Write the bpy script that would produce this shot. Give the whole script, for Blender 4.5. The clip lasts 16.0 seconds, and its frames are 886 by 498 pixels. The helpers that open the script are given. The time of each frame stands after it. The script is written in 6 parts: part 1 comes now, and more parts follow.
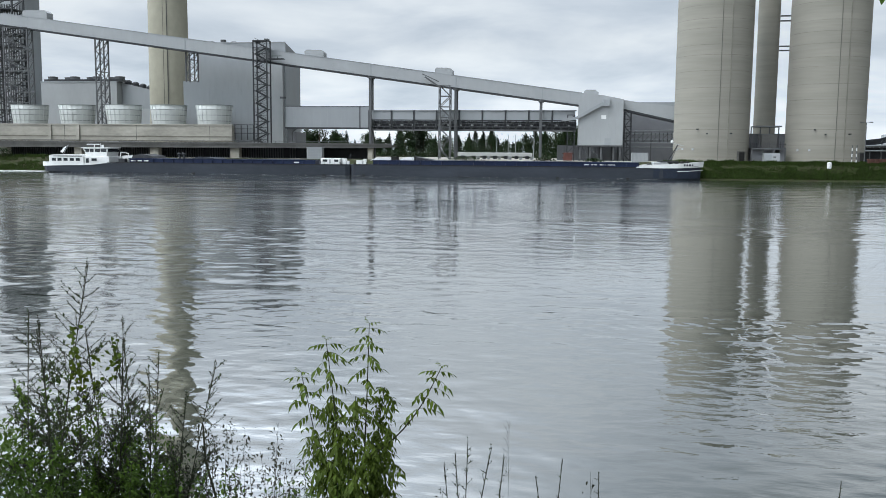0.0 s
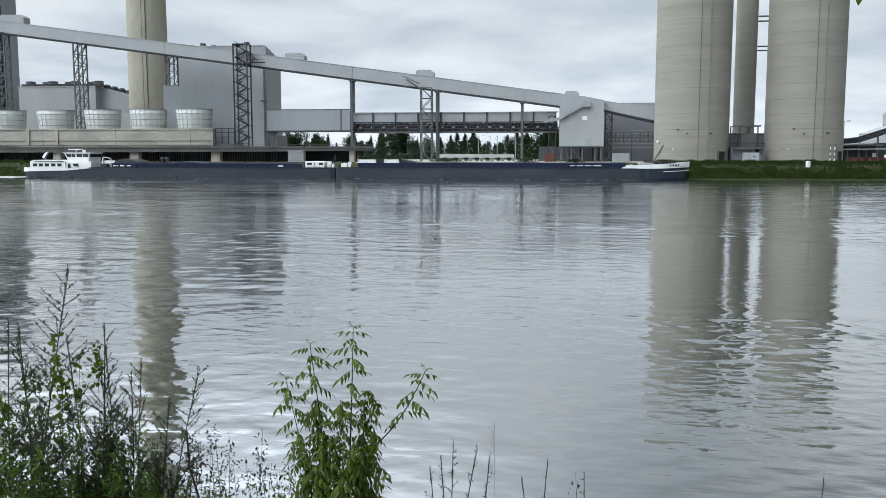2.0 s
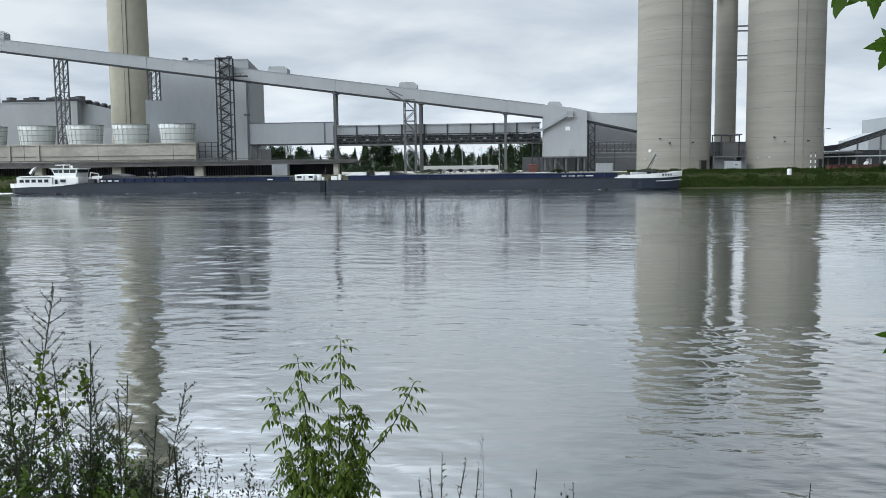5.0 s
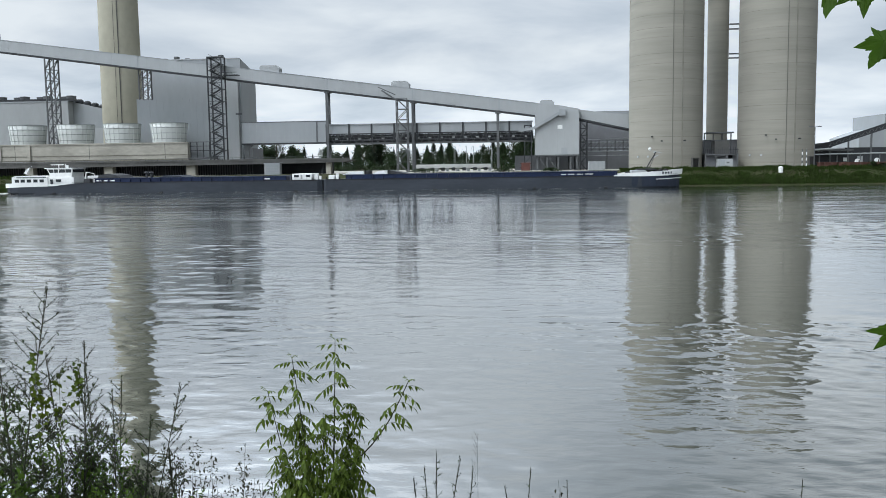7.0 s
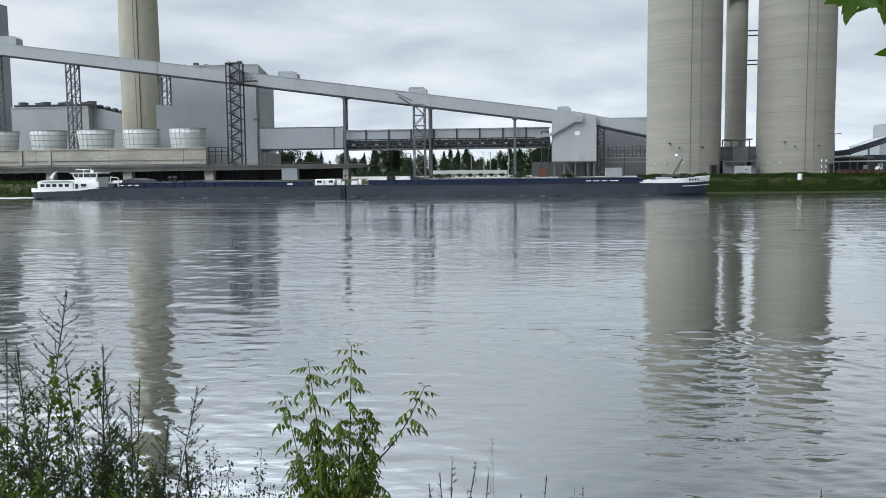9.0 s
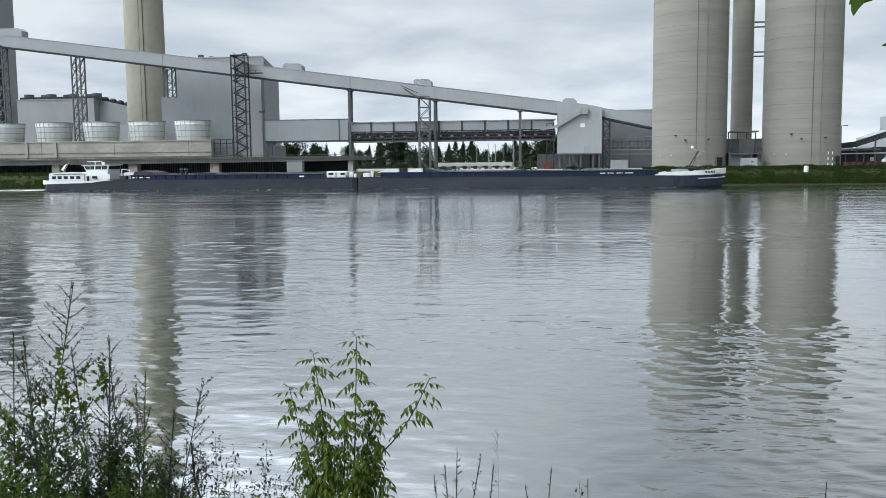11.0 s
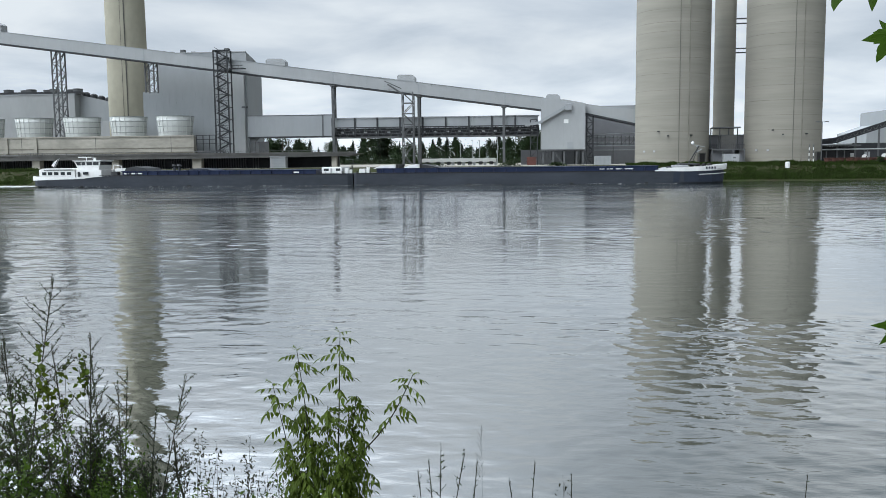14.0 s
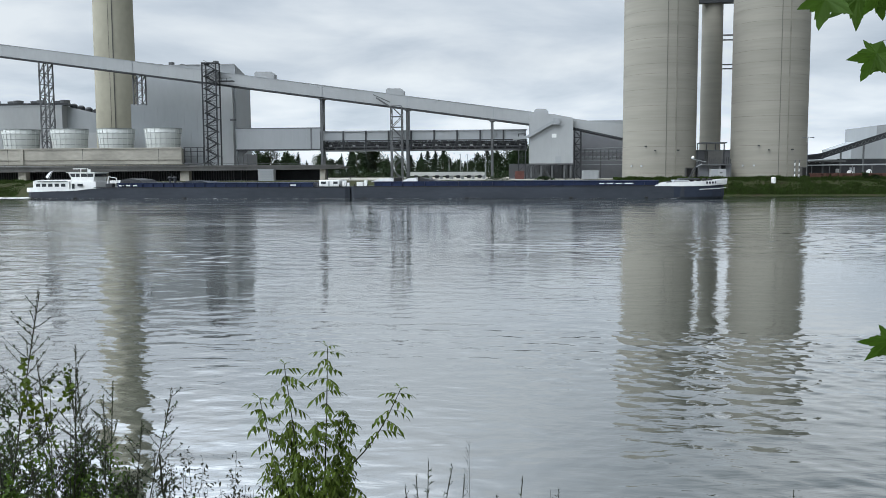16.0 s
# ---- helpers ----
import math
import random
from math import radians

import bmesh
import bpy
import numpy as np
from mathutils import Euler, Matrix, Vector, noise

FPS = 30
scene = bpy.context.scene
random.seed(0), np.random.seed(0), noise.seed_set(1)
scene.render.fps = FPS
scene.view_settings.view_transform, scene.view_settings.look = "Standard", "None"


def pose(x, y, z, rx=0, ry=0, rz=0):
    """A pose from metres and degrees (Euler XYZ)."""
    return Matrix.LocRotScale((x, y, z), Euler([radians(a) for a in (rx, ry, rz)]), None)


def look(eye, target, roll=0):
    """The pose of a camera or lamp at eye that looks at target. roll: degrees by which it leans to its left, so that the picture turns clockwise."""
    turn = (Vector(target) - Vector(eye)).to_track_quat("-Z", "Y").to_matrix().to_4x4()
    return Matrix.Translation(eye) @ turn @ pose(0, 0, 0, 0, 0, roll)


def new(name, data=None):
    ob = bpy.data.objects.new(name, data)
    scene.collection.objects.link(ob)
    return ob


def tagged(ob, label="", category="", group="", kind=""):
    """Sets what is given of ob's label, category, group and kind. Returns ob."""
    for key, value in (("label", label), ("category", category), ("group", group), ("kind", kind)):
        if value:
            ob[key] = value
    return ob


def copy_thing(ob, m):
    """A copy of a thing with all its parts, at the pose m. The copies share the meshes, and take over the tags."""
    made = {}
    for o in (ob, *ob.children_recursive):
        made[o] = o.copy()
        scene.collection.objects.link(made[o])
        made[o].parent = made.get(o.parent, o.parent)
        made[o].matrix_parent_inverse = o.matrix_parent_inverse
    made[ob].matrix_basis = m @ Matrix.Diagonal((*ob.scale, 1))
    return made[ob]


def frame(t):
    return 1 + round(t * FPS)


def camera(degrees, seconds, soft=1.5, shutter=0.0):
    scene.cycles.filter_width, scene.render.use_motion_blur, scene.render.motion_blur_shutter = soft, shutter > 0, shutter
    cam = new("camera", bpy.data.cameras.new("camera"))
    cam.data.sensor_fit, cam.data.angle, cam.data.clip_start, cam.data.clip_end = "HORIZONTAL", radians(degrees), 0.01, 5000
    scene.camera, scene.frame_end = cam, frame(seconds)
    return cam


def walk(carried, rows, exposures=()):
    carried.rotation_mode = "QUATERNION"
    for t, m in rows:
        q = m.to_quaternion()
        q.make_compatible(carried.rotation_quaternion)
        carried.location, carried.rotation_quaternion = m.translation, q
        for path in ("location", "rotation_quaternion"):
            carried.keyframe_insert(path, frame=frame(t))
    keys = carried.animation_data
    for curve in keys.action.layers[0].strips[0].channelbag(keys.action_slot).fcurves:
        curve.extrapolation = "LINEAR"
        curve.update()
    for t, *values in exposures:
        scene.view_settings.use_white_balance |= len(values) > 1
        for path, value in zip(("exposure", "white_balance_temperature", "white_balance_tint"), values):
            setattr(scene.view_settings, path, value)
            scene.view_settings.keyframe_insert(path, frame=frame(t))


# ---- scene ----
cam = camera(54.2, 16.0, 0.8)
PATH = [
    (0, (0.045, -0.501, 7.101), (0.0440, 1.4869, 6.8778), 0.5),
    (0.5, (0.041, -0.506, 7.102), (0.0546, 1.4811, 6.8793), 0.5),
    (1, (0.040, -0.509, 7.103), (0.0634, 1.4788, 6.8791), 0.5),
    (1.5, (0.042, -0.504, 7.102), (0.0732, 1.4835, 6.8810), 0.3),
    (2, (0.043, -0.500, 7.103), (0.0813, 1.4881, 6.8847), 0),
    (2.5, (0.043, -0.503, 7.106), (0.0877, 1.4851, 6.8929), -0.1),
    (3, (0.042, -0.507, 7.108), (0.0933, 1.4814, 6.9032), -0.3),
    (3.5, (0.042, -0.507, 7.110), (0.0973, 1.4828, 6.9126), -0.3),
    (4, (0.039, -0.511, 7.112), (0.0968, 1.4785, 6.9208), -0.4),
    (6.5, (0.033, -0.524, 7.113), (0.1244, 1.4646, 6.9184), -0.8),
    (7, (0.030, -0.530, 7.114), (0.1192, 1.4589, 6.9187), -0.8),
    (7.5, (0.029, -0.531, 7.114), (0.1118, 1.4579, 6.9198), -0.8),
    (8, (0.028, -0.534, 7.114), (0.1011, 1.4554, 6.9255), -0.8),
    (8.5, (0.028, -0.536, 7.116), (0.0903, 1.4548, 6.9316), -0.7),
    (9, (0.028, -0.534, 7.115), (0.0798, 1.4571, 6.9339), -0.6),
    (11.5, (0.027, -0.530, 7.113), (0.0667, 1.4590, 6.9104), -0.6),
    (12, (0.026, -0.528, 7.114), (0.0725, 1.4608, 6.9097), -0.5),
    (12.5, (0.027, -0.531, 7.114), (0.0798, 1.4578, 6.9079), -0.5),
    (13, (0.028, -0.532, 7.111), (0.0890, 1.4559, 6.9034), -0.5),
    (13.5, (0.030, -0.529, 7.109), (0.0981, 1.4585, 6.8998), -0.6),
    (14, (0.031, -0.528, 7.109), (0.1076, 1.4595, 6.9005), -0.6),
    (14.5, (0.030, -0.528, 7.111), (0.1173, 1.4594, 6.9051), -0.6),
    (15, (0.032, -0.527, 7.112), (0.1266, 1.4604, 6.9114), -0.5),
    (15.5, (0.032, -0.529, 7.114), (0.1313, 1.4592, 6.9231), -0.4),
    (16, (0.029, -0.533, 7.115), (0.1337, 1.4560, 6.9372), -0.3),
]
walk(cam, [(t, look(eye, target, roll)) for t, eye, target, roll in PATH], [(0, -0.29), (16, -0.29)])

# ---- world and sun: overcast summer day ----
SUN_EL, SUN_AZ = radians(48), radians(234)
world = bpy.data.worlds.new("overcast_sky")
scene.world = world
world.use_nodes = True
wn, wl = world.node_tree.nodes, world.node_tree.links
wn.clear()


def wnode(kind, **kw):
    n = wn.new(kind)
    for k, v in kw.items():
        if k in n.inputs:
            n.inputs[k].default_value = v
    return n


w_out = wnode("ShaderNodeOutputWorld")
w_bg = wnode("ShaderNodeBackground")
sky = wnode("ShaderNodeTexSky")
sky.sky_type, sky.sun_disc = "NISHITA", False
sky.sun_elevation, sky.sun_rotation = SUN_EL, SUN_AZ
sky_dim = wnode("ShaderNodeVectorMath")
sky_dim.operation = "SCALE"
sky_dim.inputs["Scale"].default_value = 0.10
coords = wnode("ShaderNodeTexCoord")
split = wnode("ShaderNodeSeparateXYZ")
lift = wnode("ShaderNodeMath")
lift.operation = "MAXIMUM"
lift.inputs[1].default_value = 0.0
lift2 = wnode("ShaderNodeMath")
lift2.operation = "ADD"
lift2.inputs[1].default_value = 0.16
flat = wnode("ShaderNodeCombineXYZ")
div_x = wnode("ShaderNodeMath")
div_y = wnode("ShaderNodeMath")
div_x.operation = div_y.operation = "DIVIDE"
wl.new(coords.outputs["Generated"], split.inputs[0])
wl.new(split.outputs["Z"], lift.inputs[0])
wl.new(lift.outputs[0], lift2.inputs[0])
wl.new(split.outputs["X"], div_x.inputs[0])
wl.new(lift2.outputs[0], div_x.inputs[1])
wl.new(split.outputs["Y"], div_y.inputs[0])
wl.new(lift2.outputs[0], div_y.inputs[1])
wl.new(div_x.outputs[0], flat.inputs["X"])
wl.new(div_y.outputs[0], flat.inputs["Y"])
cloud_a = wnode("ShaderNodeTexNoise", Scale=1.25, Detail=6.0, Roughness=0.52, Distortion=0.25)
cloud_b = wnode("ShaderNodeTexNoise", Scale=0.42, Detail=2.0, Roughness=0.5)
wl.new(flat.outputs[0], cloud_a.inputs["Vector"])
wl.new(flat.outputs[0], cloud_b.inputs["Vector"])
both = wnode("ShaderNodeMix")
both.data_type = "FLOAT"
both.inputs[0].default_value = 0.32
wl.new(cloud_a.outputs["Fac"], both.inputs[2])
wl.new(cloud_b.outputs["Fac"], both.inputs[3])
cloud_ramp = wnode("ShaderNodeValToRGB")
cr = cloud_ramp.color_ramp
cr.elements[0].position, cr.elements[0].color = 0.36, (0.44, 0.515, 0.60, 1)
cr.elements[1].position, cr.elements[1].color = 0.60, (0.77, 0.83, 0.88, 1)
mid = cr.elements.new(0.47)
mid.color = (0.58, 0.65, 0.73, 1)
wl.new(both.outputs[0], cloud_ramp.inputs[0])
w_mix = wnode("ShaderNodeMix")
w_mix.data_type = "RGBA"
w_mix.inputs[0].default_value = 0.93
wl.new(sky.outputs[0], sky_dim.inputs[0])
wl.new(sky_dim.outputs[0], w_mix.inputs[6])
wl.new(cloud_ramp.outputs[0], w_mix.inputs[7])
wl.new(w_mix.outputs[2], w_bg.inputs["Color"])
rise = wnode("ShaderNodeMapRange")      # an overcast sky grows brighter towards the zenith
rise.interpolation_type = "SMOOTHSTEP"
rise.inputs["From Min"].default_value, rise.inputs["From Max"].default_value = 0.20, 0.62
rise.inputs["To Min"].default_value, rise.inputs["To Max"].default_value = 0.0, 6.2
away = wnode("ShaderNodeMapRange")      # the cloud is thinner on the sun's side
away.interpolation_type = "SMOOTHSTEP"
away.inputs["From Min"].default_value, away.inputs["From Max"].default_value = -0.45, 0.36
away.inputs["To Min"].default_value, away.inputs["To Max"].default_value = 1.45, -0.08
wl.new(split.outputs["X"], away.inputs[0])
glow = wnode("ShaderNodeMath")
glow.operation = "MULTIPLY_ADD"
haze = wnode("ShaderNodeMapRange")      # pale haze along the horizon
haze.inputs["From Min"].default_value, haze.inputs["From Max"].default_value = 0.0, 0.12
haze.inputs["To Min"].default_value, haze.inputs["To Max"].default_value = 1.68, 1.27
wl.new(lift.outputs[0], haze.inputs[0])
wl.new(haze.outputs[0], glow.inputs[2])
wl.new(away.outputs[0], glow.inputs[1])
wl.new(lift.outputs[0], rise.inputs[0])
wl.new(rise.outputs[0], glow.inputs[0])
wl.new(glow.outputs[0], w_bg.inputs["Strength"])
wl.new(w_bg.outputs[0], w_out.inputs["Surface"])

sun_data = bpy.data.lights.new("sun", "SUN")
sun_data.energy, sun_data.angle, sun_data.color = 1.2, radians(25), (1.0, 0.96, 0.90)
sun = new("sun", sun_data)
sun.matrix_world = look((-96, -70, 132), (0, 0, 0))


# ---- materials ----
def material(name, base, rough=0.6, metal=0.0, var=0.15, scale=1.0, fine=12.0, bump=0.0, stretch=(1, 1, 1), second=None, ramp=(0.35, 0.7), spec=0.18, coat=0.0):
    """A surface with colour change at two scales and a fine relief, in object space, metres."""
    m = bpy.data.materials.new(name)
    m.use_nodes = True
    nt = m.node_tree
    bs = nt.nodes["Principled BSDF"]
    tc, mp = nt.nodes.new("ShaderNodeTexCoord"), nt.nodes.new("ShaderNodeMapping")
    mp.inputs["Scale"].default_value = stretch
    nt.links.new(tc.outputs["Object"], mp.inputs["Vector"])
    big, small = nt.nodes.new("ShaderNodeTexNoise"), nt.nodes.new("ShaderNodeTexNoise")
    big.inputs["Scale"].default_value, big.inputs["Detail"].default_value = scale, 5
    small.inputs["Scale"].default_value, small.inputs["Detail"].default_value = fine, 4
    for n in (big, small):
        nt.links.new(mp.outputs[0], n.inputs["Vector"])
    rp = nt.nodes.new("ShaderNodeValToRGB")
    dark = second or tuple(c * (1 - 2 * var) for c in base)
    rp.color_ramp.elements[0].position, rp.color_ramp.elements[0].color = ramp[0], (*dark, 1)
    rp.color_ramp.elements[1].position, rp.color_ramp.elements[1].color = ramp[1], (*base, 1)
    nt.links.new(big.outputs["Fac"], rp.inputs[0])
    mx = nt.nodes.new("ShaderNodeMix")
    mx.data_type, mx.blend_type = "RGBA", "MULTIPLY"
    mx.inputs[0].default_value = min(1.0, var * 2.5)
    rs = nt.nodes.new("ShaderNodeValToRGB")
    rs.color_ramp.elements[0].position, rs.color_ramp.elements[0].color = 0.3, (0.62, 0.62, 0.62, 1)
    rs.color_ramp.elements[1].position, rs.color_ramp.elements[1].color = 0.65, (1, 1, 1, 1)
    nt.links.new(small.outputs["Fac"], rs.inputs[0])
    nt.links.new(rp.outputs[0], mx.inputs[6])
    nt.links.new(rs.outputs[0], mx.inputs[7])
    nt.links.new(mx.outputs[2], bs.inputs["Base Color"])
    bs.inputs["Roughness"].default_value, bs.inputs["Metallic"].default_value = rough, metal
    bs.inputs["Specular IOR Level"].default_value, bs.inputs["Coat Weight"].default_value = spec, coat
    if bump:
        bp = nt.nodes.new("ShaderNodeBump")
        bp.inputs["Strength"].default_value, bp.inputs["Distance"].default_value = 0.6, bump
        nt.links.new(small.outputs["Fac"], bp.inputs["Height"])
        nt.links.new(bp.outputs[0], bs.inputs["Normal"])
    return m


M_SILO = material("silo_concrete", (0.226, 0.217, 0.185), 0.85, var=0.085, scale=0.12, fine=0.5, bump=0.02, stretch=(0.25, 0.25, 3.2))
M_JOINT = material("concrete_joint", (0.125, 0.12, 0.104), 0.85, var=0.1, scale=0.3, fine=1.5)
M_BAND = material("concrete_pour_band", (0.188, 0.179, 0.152), 0.85, var=0.14, scale=0.25, fine=0.8)
M_CONC = material("terrace_concrete", (0.34, 0.325, 0.28), 0.85, var=0.17, scale=0.15, fine=0.9, bump=0.02, stretch=(0.6, 0.6, 1.4))
M_DARKCONC = material("dark_concrete", (0.095, 0.095, 0.09), 0.9, var=0.15, scale=0.3, fine=1.5, bump=0.02)
M_STAIN = material("rain_stained_concrete", (0.17, 0.16, 0.13), 0.9, var=0.2, scale=0.25, fine=1.2)
M_CHIM = material("chimney_concrete", (0.30, 0.287, 0.228), 0.85, var=0.09, scale=0.10, fine=0.6, stretch=(0.8, 0.8, 0.6))
M_CLAD = material("grey_cladding", (0.245, 0.26, 0.27), 0.55, var=0.05, scale=0.08, fine=0.5, stretch=(1.4, 1.4, 0.5))
M_CLADL = material("light_grey_cladding", (0.280, 0.293, 0.298), 0.5, var=0.05, scale=0.1, fine=0.6, stretch=(1.4, 1.4, 0.5))
M_CLADD = material("dark_grey_cladding", (0.15, 0.155, 0.165), 0.55, var=0.08, scale=0.1, fine=0.6)
M_SEAML = material("pale_seam", (0.262, 0.275, 0.281), 0.55, var=0.05)
M_SEAM = material("panel_seam", (0.10, 0.105, 0.11), 0.6, var=0.08)
M_STEEL = material("painted_steel", (0.095, 0.10, 0.103), 0.6, metal=0.0, var=0.12, scale=0.4, fine=3)
# steel parts, and dark fill where gaps and recesses lie in shade
M_DSTEEL = material("dark_steel_and_shade", (0.04, 0.043, 0.047), 0.6, metal=0.0, var=0.15, scale=0.4, fine=3)
M_DRUM = material("white_fan_drum", (0.46, 0.48, 0.465), 0.45, var=0.07, scale=0.2, fine=1.5, stretch=(1, 1, 0.4))
M_DBAND = material("drum_band_steel", (0.20, 0.215, 0.215), 0.5, var=0.1, scale=0.4, fine=2)
M_HULL = material("grey_hull_paint", (0.032, 0.038, 0.048), 0.6, var=0.16, scale=0.12, fine=1.0, stretch=(0.5, 0.5, 1.8), bump=0.01)
M_BLUE = material("blue_coaming_paint", (0.010, 0.018, 0.050), 0.5, var=0.14, scale=0.2, fine=1.5)
M_NAVY = material("navy_bow_paint", (0.018, 0.024, 0.038), 0.5, var=0.12, scale=0.3, fine=1.5)
M_WHITE = material("white_ship_paint", (0.62, 0.63, 0.62), 0.4, var=0.05, scale=0.5, fine=2.0)
M_GLASS = material("dark_window_glass", (0.03, 0.035, 0.04), 0.06, var=0.05, spec=0.8)
M_TARP = material("pale_tarpaulin", (0.62, 0.63, 0.64), 0.6, var=0.1, scale=0.6, fine=3)
# rubber and black fittings, and the fill for shaded openings
M_BLACK = material("black_rubber_and_shade", (0.02, 0.02, 0.02), 0.7, var=0.1)
M_RUST = material("rust_brown_sheet_piling", (0.11, 0.055, 0.042), 0.75, var=0.2, scale=0.5, fine=4, bump=0.01)
M_DECK = material("ship_deck", (0.05, 0.053, 0.057), 0.7, var=0.2, scale=0.5, fine=4)
M_FOAM = material("wake_foam", (0.75, 0.77, 0.76), 0.6, var=0.1, scale=1.2, fine=5)
M_ORANGE = material("faded_red_machine", (0.13, 0.055, 0.045), 0.6, var=0.15)


def ground_material():
    m = material("grassy_ground", (0.025, 0.035, 0.012), 0.95, var=0.2, scale=0.35, fine=5, bump=0.08, second=(0.035, 0.033, 0.018), spec=0.1)
    return m


M_GRASS = ground_material()


def leaf_material(name, base, second, trans=0.35):
    m = material(name, base, 0.55, var=0.12, scale=1.3, fine=14, second=second, spec=0.12)
    nt = m.node_tree
    bs = nt.nodes["Principled BSDF"]
    tl, ad = nt.nodes.new("ShaderNodeBsdfTranslucent"), nt.nodes.new("ShaderNodeMixShader")
    ad.inputs[0].default_value = trans
    mix = bs.inputs["Base Color"].links[0].from_socket
    hue = nt.nodes.new("ShaderNodeHueSaturation")
    geo = nt.nodes.new("ShaderNodeNewGeometry")
    val = nt.nodes.new("ShaderNodeMapRange")
    val.inputs["To Min"].default_value, val.inputs["To Max"].default_value = 0.65, 1.35
    nt.links.new(geo.outputs["Random Per Island"], val.inputs[0])
    nt.links.new(val.outputs[0], hue.inputs["Value"])
    nt.links.new(mix, hue.inputs["Color"])
    nt.links.new(hue.outputs[0], bs.inputs["Base Color"])
    nt.links.new(hue.outputs[0], tl.inputs["Color"])
    out = nt.nodes["Material Output"]
    nt.links.new(bs.outputs[0], ad.inputs[1])
    nt.links.new(tl.outputs[0], ad.inputs[2])
    nt.links.new(ad.outputs[0], out.inputs["Surface"])
    return m


M_TREE = leaf_material("far_tree_leaves", (0.022, 0.040, 0.012), (0.012, 0.024, 0.009), 0.15)
M_TREE2 = leaf_material("far_dark_needles", (0.012, 0.023, 0.012), (0.008, 0.015, 0.008), 0.1)
M_BARK = material("bark", (0.09, 0.07, 0.05), 0.9, var=0.2, scale=3, fine=20)
M_STEM = material("plant_stem", (0.028, 0.03, 0.018), 0.7, var=0.15, scale=4, fine=30)
M_SAPLING = leaf_material("sapling_leaves", (0.125, 0.160, 0.018), (0.034, 0.062, 0.010), 0.38)
M_MUGWORT = leaf_material("mugwort_leaves", (0.036, 0.062, 0.013), (0.018, 0.032, 0.009), 0.3)
M_SHRUB = leaf_material("low_shrub_leaves", (0.080, 0.135, 0.016), (0.030, 0.058, 0.009), 0.40)
M_DRY = leaf_material("dark_seed_heads", (0.030, 0.032, 0.018), (0.02, 0.022, 0.014), 0.2)
M_MAPLE = leaf_material("plane_tree_leaves", (0.055, 0.11, 0.012), (0.03, 0.07, 0.009), 0.5)
M_FARGRASS = leaf_material("bank_grass_blades", (0.040, 0.070, 0.015), (0.030, 0.044, 0.013), 0.3)


